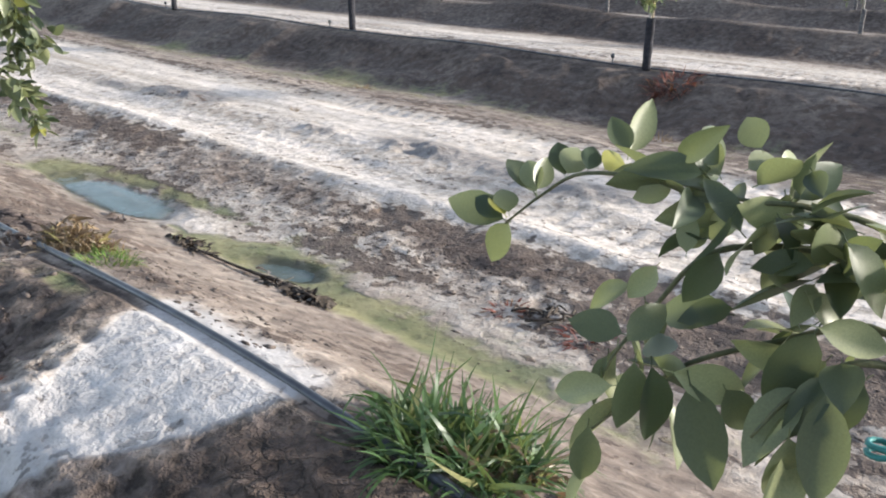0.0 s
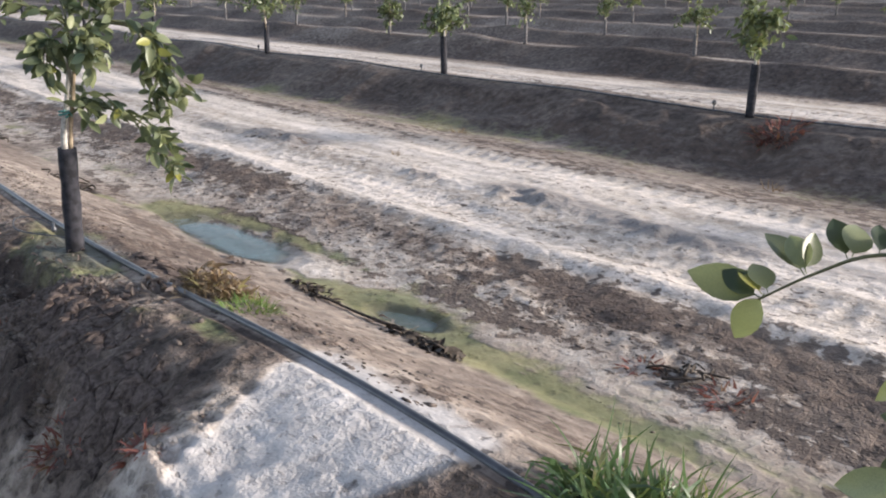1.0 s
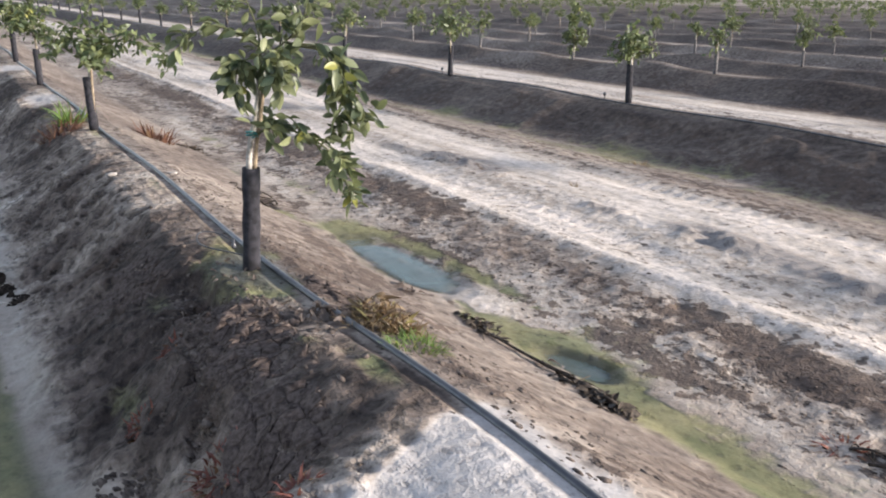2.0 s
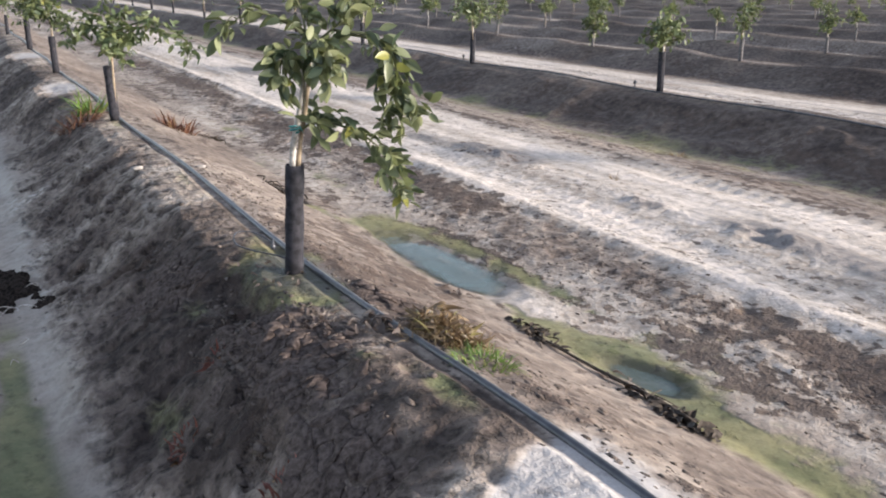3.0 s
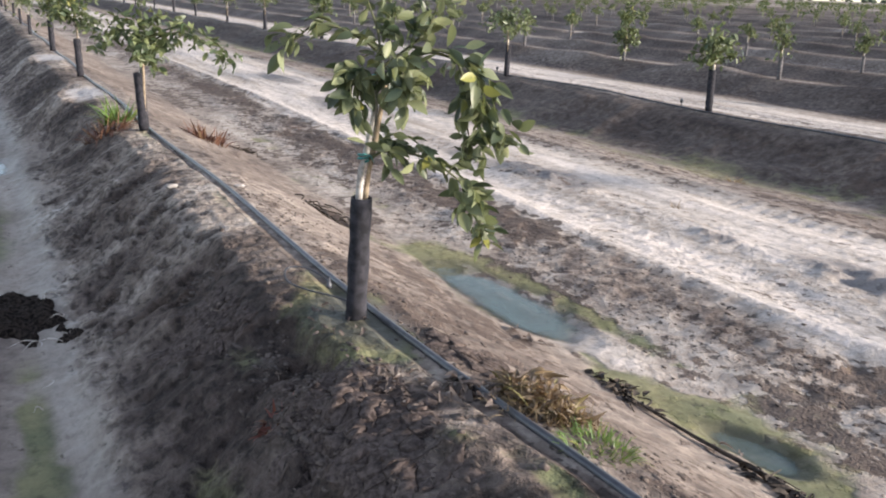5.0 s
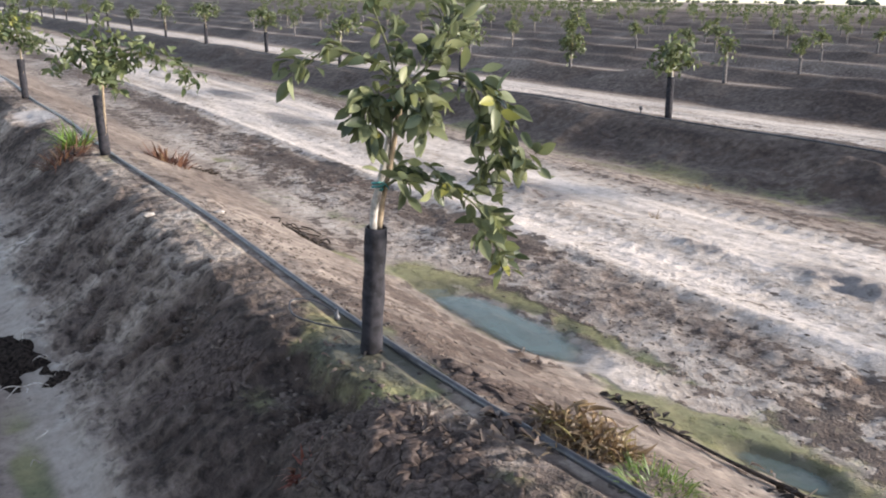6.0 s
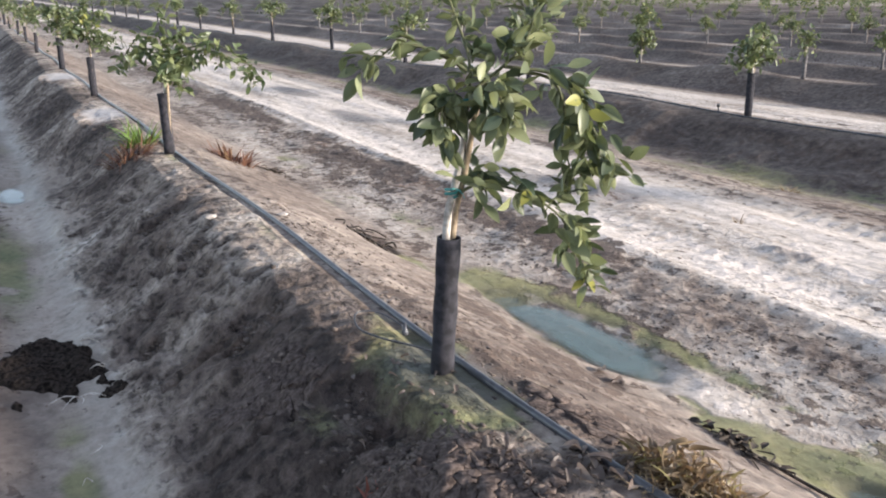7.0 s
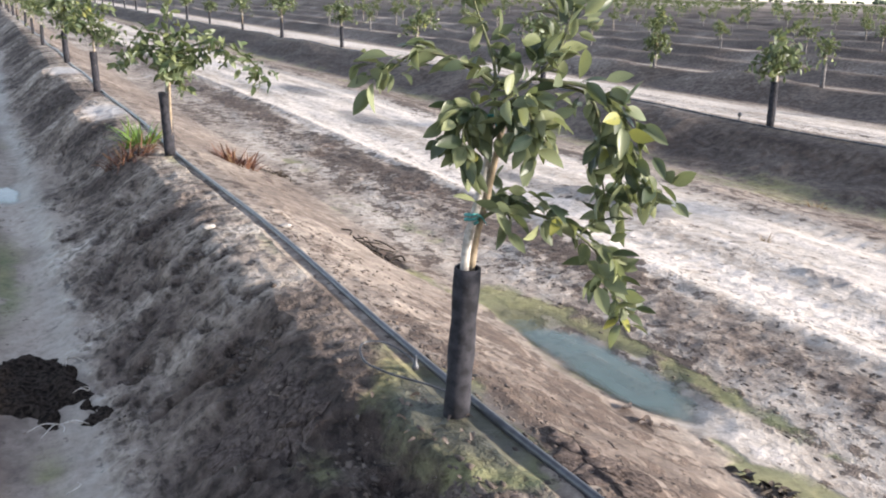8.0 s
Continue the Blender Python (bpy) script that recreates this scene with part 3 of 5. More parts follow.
def build_ground():
    left = -stops([0.0, (1.0, 0.024, 1.0, 1), (4.6, 0.0145, 1.0, 1), (6.6, 0.022, 1.0, 1), (14, 0.03, 1.012, 0.1), (60, 0.1, 1.02, 0.6), (1500, 0.6, 1.04, 30)])[::-1]
    right = stops([0.0, (1.0, 0.03, 1.0, 1), (600, 0.05, 1.12, 30)])
    xs = np.concatenate([left, right[1:]])
    up = stops([-0.5, (0.3, 0.025, 1.0, 1), (1.5, 0.013, 1.0, 1), (3.0, 0.02, 1.0, 1), (7.2, 0.03, 1.0, 1), (13, 0.045, 1.01, 0.09), (60, 0.09, 1.012, 0.26), (110, 0.26, 1.02, 0.45), (1800, 0.45, 1.06, 40)])
    down = stops([0.5, (2.0, 0.04, 1.03, 0.1), (8, 0.1, 1.02, 0.3), (400, 0.3, 1.1, 30)])
    ys = np.concatenate([-down[::-1], up[1:]])
    X, Y = np.meshgrid(xs, ys)
    x, y = X.ravel(), Y.ravel()
    z = land(x, y)
    nx, ny = len(xs), len(ys)
    me = bpy.data.meshes.new("ground")
    me.vertices.add(nx * ny)
    me.vertices.foreach_set("co", np.stack([x, y, z], 1).ravel())
    i = (np.arange(ny - 1)[:, None] * nx + np.arange(nx - 1)[None, :]).ravel()
    quads = np.stack([i, i + 1, i + nx + 1, i + nx], 1)
    me.loops.add(quads.size)
    me.loops.foreach_set("vertex_index", quads.ravel().astype(np.int32))
    me.polygons.add(len(quads))
    me.polygons.foreach_set("loop_start", np.arange(0, quads.size, 4, dtype=np.int32))
    me.polygons.foreach_set("use_smooth", np.ones(len(quads), bool))
    me.update(calc_edges=True)

    # what covers the soil, with some shade and sunlight put into the tones
    k, v = row_offset(y + 0.05 * fbm(x * 0.5, y * 0.2, 5, 2))
    n1 = fbm(x * 0.9, y * 1.4, 41, 4)
    n2 = fbm(x * 2.5, y * 4.0, 42, 4)
    pale = np.interp(v, [-2.69, -2.0, -1.78, -1.0, -0.7, -0.2, 0.0, 0.12, 0.3, 0.8, 1.0, 1.3, 1.55, 1.8, 2.0, 2.69],
                        [0.84, 0.78, 0.48, 0.34, 0.30, 0.34, 0.40, 0.36, 0.32, 0.32, 0.44, 0.50, 0.44, 0.60, 0.82, 0.84])
    near = (k == 0) & (v < 0.06)
    vw = v + 0.30 * fbm(x * 1.3, y * 1.6, 50, 4)
    foot = v + 0.26 * fbm(x * 1.6, y * 2.2, 55, 4)
    # camera-side flank of the near berm; its shade is put into the tones below
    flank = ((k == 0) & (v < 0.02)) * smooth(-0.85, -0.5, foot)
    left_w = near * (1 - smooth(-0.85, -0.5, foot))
    # furrow's outer side toned down, standing in for its weaker light
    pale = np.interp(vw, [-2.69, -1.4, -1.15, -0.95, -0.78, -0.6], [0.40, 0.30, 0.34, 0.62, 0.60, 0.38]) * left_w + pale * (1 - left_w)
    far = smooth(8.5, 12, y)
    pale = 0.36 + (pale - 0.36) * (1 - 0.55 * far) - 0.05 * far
    # second row's camera-side slope darkened too, its shade put into the colour
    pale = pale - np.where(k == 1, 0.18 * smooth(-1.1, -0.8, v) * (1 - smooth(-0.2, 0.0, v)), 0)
    pale = pale + 0.16 * n1 + 0.10 * n2 + far * (0.22 * fbm(x * 0.22, y * 0.35, 67, 3) - 0.16 * np.exp(-(v / 0.45) ** 2) * smooth(-0.3, 0.3, fbm(x * 0.5, k * 3.7, 69, 3)))
    on_road = smooth(1.75, 2.1, np.abs(v))
    pale = pale + on_road * (0.32 * fbm(x * 0.12, y * 5.0, 48, 3) + 0.08 * fbm(x * 0.6, y * 3.0, 49, 3))
    lit_silt = lit_silt_cover(x, y)
    # pale crest band beside the hose, partly its sunlight put into the colour
    pale = pale + np.where(k == 0, 0.10 * np.exp(-((v + 0.06) / 0.09) ** 2), 0)
    pale = pale - 0.10 * np.exp(-((x + 3.35) / 0.7) ** 4 - ((y - 1.5) / 0.28) ** 4)
    runs = fbm(x * 3.0 + y * 0.9, y * 1.3, 51, 2)
    # flank lowered overall to carry its shade, with streaks down the slope
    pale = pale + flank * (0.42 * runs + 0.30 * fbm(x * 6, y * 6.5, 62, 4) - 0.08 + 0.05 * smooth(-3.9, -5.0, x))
    # local tones; painted shade of the hollow and of the clump's side among them
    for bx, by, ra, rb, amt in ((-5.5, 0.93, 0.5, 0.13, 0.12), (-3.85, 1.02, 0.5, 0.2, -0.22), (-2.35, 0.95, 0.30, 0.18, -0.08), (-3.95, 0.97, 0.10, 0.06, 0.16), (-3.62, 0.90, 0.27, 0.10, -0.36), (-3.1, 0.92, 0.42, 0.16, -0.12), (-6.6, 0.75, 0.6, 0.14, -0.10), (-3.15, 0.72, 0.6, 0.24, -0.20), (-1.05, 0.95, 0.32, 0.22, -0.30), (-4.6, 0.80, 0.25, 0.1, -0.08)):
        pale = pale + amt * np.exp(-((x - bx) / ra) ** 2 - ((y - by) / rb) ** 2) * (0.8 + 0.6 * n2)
    basin = (k == 0) * smooth(0.85, 1.0, v) * (1 - smooth(1.8, 1.95, v))
    pale = pale + basin * (0.20 * fbm(x * 1.9, y * 4.2, 63, 4) + 0.09)
    pale = pale - np.where(k == 0, 0.16 * np.exp(-((v - 1.66) / 0.11) ** 2), 0) + np.where(k == 0, 0.10 * np.exp(-((v - 1.94) / 0.06) ** 2), 0)
    pale = pale * (1 - np.clip(lit_silt, 0, 1)) + (0.74 + 0.08 * n2) * np.clip(lit_silt, 0, 1)
    algae = np.interp(v, [-2.69, -1.6, -1.25, -0.95, -0.7, 0.75, 0.95, 1.35, 1.6, 2.69], [0, 0.05, 0.36, 0.34, 0.08, 0.0, 0.10, 0.13, 0.03, 0]) + 0.30 * n1
    algae = algae - 0.35 * smooth(0.2, 0.5, n2) - np.where((k == 0) & (v > 0), 0.55 * smooth(0.0, 0.45, fbm(x * 3.0, y * 6.0, 58, 4)), 0)
    pool = pool_depth(x, y)
    algae = algae + 0.45 * smooth(-1.0, -0.1, pool) * (v > 0) * smooth(0.74, 0.88, v)
    algae = algae + 0.22 * flank * smooth(0.05, 0.45, fbm(x * 2.4 + y, y * 1.6, 57, 3)) + np.where(k == 0, 0.26 * np.exp(-((v + 0.03) / 0.05) ** 2) * smooth(-0.2, 0.3, n1), 0)
    at_tree = np.exp(-((x + 3.68) / 0.38) ** 2 - ((y - 1.16) / 0.21) ** 2)
    algae = algae + 1.05 * at_tree + 0.34 * (k == 0) * smooth(-3.7, -3.1, x) * smooth(0.70, 0.86, v) * (1 - smooth(1.12, 1.32, v)) * (0.8 + 1.3 * fbm(x * 2.2, y * 5, 78, 4))
    crumb_shade = np.interp(v, [-2.69, -1.75, -1.6, -1.4, -1.0, -0.6, 0.0, 1.35, 1.5, 1.62, 1.76, 1.95, 2.69], [0.05, 0.12, 0.58, 0.30, 0.25, 0.36, 0.10, 0.14, 0.22, 0.38, 0.36, 0.12, 0.05])
    crumb_shade = crumb_shade + 0.42 * fbm(x * 1.1, y * 2.4, 43, 4)
    crumb_shade = crumb_shade + flank * (-0.16 + 0.30 * fbm(x * 3.0 + y, y * 2.6, 53, 4))
    # gouges darkened by colour, in place of the shade in their hollows
    crumb_shade = crumb_shade + 0.55 * flank * gouges(x, y) * (1 - smooth(-0.22, -0.08, v))
    strip = smooth(1.42, 1.55, v) * (1 - smooth(1.74, 1.86, v))
    crumb_shade = crumb_shade + strip * (0.55 * fbm(x * 2.6, y * 5.5, 54, 4) + 0.10) + basin * 0.55 * fbm(x * 2.3, y * 5.0, 64, 4)
    crumb_shade = crumb_shade - 0.30 * left_w * smooth(-1.15, -1.0, v) + 0.32 * (k == 0) * smooth(-3.3, -2.5, x) * smooth(1.1, 1.3, v) * (1 - smooth(1.7, 1.85, v))
    pale = pale - 0.05 * strip + np.where((k == 0) & (v > 0.1) & (v < 0.85), 0.01, 0)
    # cracked crust zone and the hollow, whose shade is put into the colour
    crumb_shade = crumb_shade + 0.60 * np.exp(-((x + 3.1) / 0.5) ** 4 - ((y - 0.90) / 0.18) ** 4) + 0.55 * np.exp(-((x + 3.62) / 0.28) ** 4 - ((y - 0.90) / 0.09) ** 2)
    crumb_shade = crumb_shade + 0.22 * np.exp(-((x + 1.7) / 0.9) ** 2 - ((y - 2.62) / 0.22) ** 2)
    crumb_shade = crumb_shade + np.where(k == 0, np.exp(-((v - 0.17) / 0.08) ** 2) * (0.22 + 0.6 * fbm(x * 3.0, y * 6.0, 59, 3)), 0)
    side = (k == 0) * smooth(0.08, 0.14, v) * (1 - smooth(0.7, 0.85, v))
    crumb_shade = crumb_shade + side * (0.10 + 0.55 * fbm(x * 3.4, y * 3.4, 66, 4))
    crumb_shade = crumb_shade + 0.16 * (k == 0) * smooth(-5.2, -6.0, x) * smooth(0.9, 1.05, v) * (1 - smooth(1.75, 1.95, v))
    rim = smooth(-0.75, -0.3, pool) * (1 - smooth(-0.12, 0.0, pool)) * (y > 2.17) * (x < -3.9) * (x > -6)
    # darker rim and tree foot, and the root pit's shade put into the colour
    crumb_shade = crumb_shade + 0.45 * rim + 0.25 * at_tree + 0.75 * np.exp(-((x + 5.844) / 0.28) ** 4 - ((y - 1.885) / 0.08) ** 2)
    crumb_shade = crumb_shade + 0.22 * np.exp(-((x + 3.45) / 0.6) ** 4 - ((y - 1.45) / 0.2) ** 4) - 0.8 * np.clip(lit_silt, 0, 1)
    # dark patch beside the grass clump, a shadow put into the soil's colour
    crumb_shade = crumb_shade + 0.9 * np.exp(-((x + 1.05) / 0.34) ** 4 - ((y - 1.02) / 0.16) ** 4)
    for bx, by, ra, rb, amt in ((-3.461, 2.116, 0.24, 0.10, 0.75), (-2.399, 2.145, 0.42, 0.10, 0.75), (-1.724, 2.145, 0.45, 0.10, 0.55), (-3.046, 2.29, 0.28, 0.08, 0.60), (-5.101, 2.184, 0.26, 0.12, 0.75),
                                (-4.233, 2.416, 0.50, 0.06, 0.50), (-2.4, 1.12, 0.35, 0.05, 0.35), (-2.72, 1.02, 0.1, 0.06, 0.5), (-1.35, 1.1, 0.25, 0.05, 0.3), (-5.535, 1.914, 0.45, 0.10, 0.5),
                                (-7.369, 2.165, 0.40, 0.14, 0.60), (-6.4, 2.36, 0.5, 0.10, 0.45), (-8.9, 2.3, 0.7, 0.14, 0.5), (-7.2, 2.62, 0.5, 0.08, 0.4), (-3.74, 0.78, 0.20, 0.08, 0.45), (-3.25, 0.56, 0.26, 0.08, 0.35), (-4.1, 0.18, 0.5, 0.08, 0.7), (-2.9, 0.12, 0.9, 0.17, 0.8), (-6.6, 0.05, 0.9, 0.12, 0.35)):
        algae = algae + amt * np.exp(-((x - bx) / ra) ** 2 - ((y - by) / rb) ** 2)
    algae = algae + np.where(k == 1, 0.10 * smooth(-1.75, -1.4, v) * (1 - smooth(-0.75, -0.45, v)), 0)
    crumb_shade = crumb_shade + np.where(k == 1, 0.5 * smooth(-1.7, -1.4, v) * (1 - smooth(-0.9, -0.7, v)) * fbm(x * 2.2, y * 4.5, 56, 4), 0)
    crumb_shade = crumb_shade + np.where(k == 1, np.exp(-((v + 1.84) / 0.10) ** 2) * (0.38 + 0.5 * fbm(x * 1.5, y * 3, 65, 3)), 0)
    bar = np.exp(-((x + 3.683) / 0.26) ** 4 - ((y - 2.232) / 0.11) ** 4)
    algae, crumb_shade, pale = algae - 0.8 * bar, crumb_shade - 0.9 * bar, pale + 0.25 * bar
    wet = np.where((v > 0.76) & (v < 1.42), 0.22, 0.0) + 0.30 * smooth(-0.5, 0.05, pool)
    # raised round the near tree, which darkens the green there
    wet = wet + 0.95 * at_tree + 0.05 * np.exp(-((x + 2.833) / 0.42) ** 2 - ((y - 2.194) / 0.13) ** 2)
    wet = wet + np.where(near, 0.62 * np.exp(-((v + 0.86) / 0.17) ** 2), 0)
    rust = 0.05 + 0.26 * fbm(x * 1.5, y * 2.4, 44, 3) + 0.22 * strip
    # flank browner, to offset blue sky light in its shade
    rust = rust + 0.07 * flank - np.where((k == 0) & (v > 0.05) & (v < 0.9), 0.08 * smooth(-3.5, -5.0, x), 0)
    grey = np.exp(-((np.abs(v) - 2.69) / 0.22) ** 2) * (0.30 + 0.6 * fbm(x * 1.1, y * 1.6, 45, 3))
    for gx, gy, ra, rb in ((-2.73, 3.76, 0.36, 0.13), (-3.7, 3.80, 0.36, 0.12), (-4.63, 3.71, 0.16, 0.07), (-6.5, 3.72, 0.55, 0.14), (-7.45, 3.58, 0.35, 0.10), (-10.8, 3.70, 0.7, 0.20), (-13.3, 4.0, 0.7, 0.2)):
        grey = grey + 0.75 * np.exp(-((x - gx) / ra) ** 2 - ((y - gy) / rb) ** 2)
    for name, chans in (("cover", (pale, algae, crumb_shade)), ("damp", (wet, rust, grey))):
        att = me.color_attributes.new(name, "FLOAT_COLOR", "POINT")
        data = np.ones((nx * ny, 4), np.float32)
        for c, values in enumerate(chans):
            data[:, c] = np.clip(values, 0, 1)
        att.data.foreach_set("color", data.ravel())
    foot_calm = 1 - smooth(-0.80, -0.55, foot)
    mottle = np.where(v > 0, np.interp(v, [0.0, 0.2, 0.85, 1.2, 1.5, 2.2], [0.8, 0.55, 0.42, 0.6, 0.9, 0.7]), np.where(k == 0, 1.2 - 0.95 * foot_calm, 0.5) + 1.9 * flank * (1 - 0.8 * lit_silt))
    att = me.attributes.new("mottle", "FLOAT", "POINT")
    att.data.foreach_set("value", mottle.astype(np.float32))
    att = me.attributes.new("lit_silt", "FLOAT", "POINT")
    att.data.foreach_set("value", np.clip(lit_silt, 0, 1).astype(np.float32))
    me.materials.append(SOIL)
    return tagged(new("ground", me), "sandy orchard soil with raised berms, wheel road, damp green furrows", "ground", kind="structure")


build_ground()


def build_pool(px, py, a, b, turn, level):
    """A level sheet of water over the hollow, with its depth kept point by point."""
    n, m = 72, 36
    bm = bmesh.new()
    c, s = math.cos(turn), math.sin(turn)
    u, w = np.meshgrid(np.linspace(-1.5 * a, 1.5 * a, n), np.linspace(-1.7 * b, 1.7 * b, m))
    x, y = px + u * c - w * s, py + u * s + w * c
    deep = level - land(x, y)
    inside = (u / (1.5 * a)) ** 2 + (w / (1.7 * b)) ** 2 < 1
    vs = [[bm.verts.new((x[j, i], y[j, i], level)) for i in range(n)] for j in range(m)]
    for j in range(m - 1):
        for i in range(n - 1):
            if inside[j, i] and deep[j:j + 2, i:i + 2].max() > -0.004:
                bm.faces.new((vs[j][i], vs[j][i + 1], vs[j + 1][i + 1], vs[j + 1][i]))
    bm.verts.index_update()
    flat = deep.ravel()
    used = [k for k, v in enumerate([q for row in vs for q in row]) if v.link_faces]
    bmesh.ops.delete(bm, geom=[q for row in vs for q in row if not q.link_faces], context="VERTS")
    me = mesh_of("puddle", bm, WATER)
    att = me.attributes.new("depth", "FLOAT", "POINT")
    att.data.foreach_set("value", np.clip(flat[used] / 0.030, 0, 1).astype(np.float32))
    ob = new("puddle", me)
    return tagged(ob, "still shallow puddle of murky water reflecting pale sky", "puddle", "puddles in the furrows", "structure")


for spec in POOLS:
    build_pool(*spec)


# ---- hoses ----
def build_hose(y0, x_from, x_to, radius, step, label, bend, lift=1.0):
    n = int((x_from - x_to) / step) + 1
    xs = np.linspace(x_from, x_to, n)
    ys = y0 + bend * fbm(xs * 0.35, xs * 0 + y0, 61, 2)
    zs = land(xs, ys, True)
    half = max(1, int(0.5 / step))
    pad = np.pad(zs, half, mode="edge")
    zs = np.convolve(pad, np.ones(2 * half + 1) / (2 * half + 1), mode="valid") + radius * lift
    bm = bmesh.new()
    tube(bm, list(zip(xs, ys, zs)), radius, 12)
    ob = new("irrigation_hose", mesh_of("irrigation_hose", bm, HOSE))
    tagged(ob, label, "hose", "drip hoses along the rows")
    return ob


build_hose(1.215, 3.0, -70.0, 0.0125, 0.08, "black polyethylene irrigation hose lying along the berm crest", 0.03, 0.15)
for r in (1,):
    build_hose(ROW_Y + ROW_GAP * r - 0.06, 2.0, -75.0, 0.008, 0.16, "thin black irrigation hose along a far tree row", 0.05, 0.85)


# ---- trees ----
def wrap_mesh(height=0.42, radius=0.036, seed=1, mat=None):
    """A black wrap rolled round the trunk, with an overlapping seam and thickness."""
    rng = random.Random(seed)
    bm = bmesh.new()
    n, m = 22, 9
    outer, inner = [], []
    for j in range(m + 1):
        z = height * j / m
        bulge = 1 + 0.05 * math.sin(j * 1.7 + seed) + rng.uniform(-0.02, 0.02)
        a_row, b_row = [], []
        for i in range(n + 1):
            a = 2 * math.pi * 1.12 * i / n - 0.9
            r = radius * bulge * (0.90 + 0.16 * i / n)
            a_row.append(bm.verts.new((r * math.cos(a), r * math.sin(a), z)))
            b_row.append(bm.verts.new(((r - 0.004) * math.cos(a), (r - 0.004) * math.sin(a), z)))
        outer.append(a_row)
        inner.append(b_row)
    for j in range(m):
        for i in range(n):
            bm.faces.new((outer[j][i], outer[j][i + 1], outer[j + 1][i + 1], outer[j + 1][i]))
            bm.faces.new((inner[j][i + 1], inner[j][i], inner[j + 1][i], inner[j + 1][i + 1]))
    for i in range(n):
        bm.faces.new((outer[m][i], outer[m][i + 1], inner[m][i + 1], inner[m][i]))
        bm.faces.new((outer[0][i + 1], outer[0][i], inner[0][i], inner[0][i + 1]))
    for i in (0, n):
        for j in range(m):
            q = (outer[j][i], outer[j + 1][i], inner[j + 1][i], inner[j][i])
            bm.faces.new(q if i == 0 else q[::-1])
    return mesh_of("trunk_guard", bm, mat or GUARD)


def leaf_meshes():
    out = []
    for i, (fold, curl, wide) in enumerate(((0.35, 0.10, 0.50), (0.60, 0.25, 0.44), (0.20, 0.35, 0.54), (0.50, -0.08, 0.46))):
        bm = bmesh.new()
        # a short stalk, then the blade
        tube(bm, [(0, -0.13, 0.01), (0, -0.05, 0.004), (0, 0.03, 0)], [0.012, 0.010, 0.008], 4, False)
        add_leaf(bm, Matrix.Identity(4), 1.0, wide, fold, curl, 6)
        out.append(mesh_of("leaf", bm, LEAF))
    return out


LEAVES = leaf_meshes()


def strew_leaves(limb, rng, points, count, spread, size, down=0.5):
    """Leaves of their own along a limb, on short side shoots."""
    pts = [Vector(p) for p in points]
    made = 0
    while made < count:
        u = rng.uniform(0.12, 1.0) * (len(pts) - 1)
        k = min(int(u), len(pts) - 2)
        p = pts[k].lerp(pts[k + 1], u - k)
        along = (pts[k + 1] - pts[k]).normalized()
        shoot = (Vector((rng.gauss(0, 1), rng.gauss(0, 1), rng.gauss(0, 0.8))) + along * 0.5).normalized()
        base = p + shoot * rng.uniform(0.005, spread)
        for _ in range(rng.choice((1, 2, 2, 3))):
            way = shoot * 0.9 + Vector((rng.gauss(0, 0.75), rng.gauss(0, 0.75), rng.gauss(0, 0.6) - 0.75 * down)) + along * 0.35
            length = size * rng.uniform(0.65, 1.15)
            ob = new("leaf", LEAVES[rng.randrange(4)])
            ob.parent = limb
            spot = base + Vector((rng.gauss(0, 0.012), rng.gauss(0, 0.012), rng.gauss(0, 0.012)))
            ob.matrix_basis = aim(spot, way, rng.gauss(0, 1.0)) @ Matrix.Diagonal((length, length, length, 1))
            made += 1


def limb_mesh(name, points, r0, r1, mat):
    bm = bmesh.new()
    n = max(8, len(points) * 4)
    pts = curve_points(points, n)
    tube(bm, pts, [r0 + (r1 - r0) * i / (n - 1) for i in range(n)], 7)
    return mesh_of(name, bm, mat), pts


def tie_mesh(place, radius, seed):
    """Tape wound twice round trunk and stake, with a loose tail."""
    rng = random.Random(seed)
    bm = bmesh.new()
    c = Vector(place)
    pts = [c + Vector((radius * math.cos(a), radius * math.sin(a), 0.012 * a / 6.3 - 0.01)) for a in [0.55 * i for i in range(24)]]
    tube(bm, pts, 0.004, 5)
    for s in (0.3, 1.9):
        add_blade(bm, pts[-1], (math.cos(s), math.sin(s), 0.5), rng.uniform(0.04, 0.07), 0.010, 1.6, 4)
    return mesh_of("tie_tape", bm, TEAL)


def stake_mesh(*path, radius=0.008):
    bm = bmesh.new()
    pts = curve_points(path, 13)
    tube(bm, pts, [radius * (1.12 if i % 4 == 0 else 1.0) for i in range(13)], 8)
    return mesh_of("stake", bm, BAMBOO)


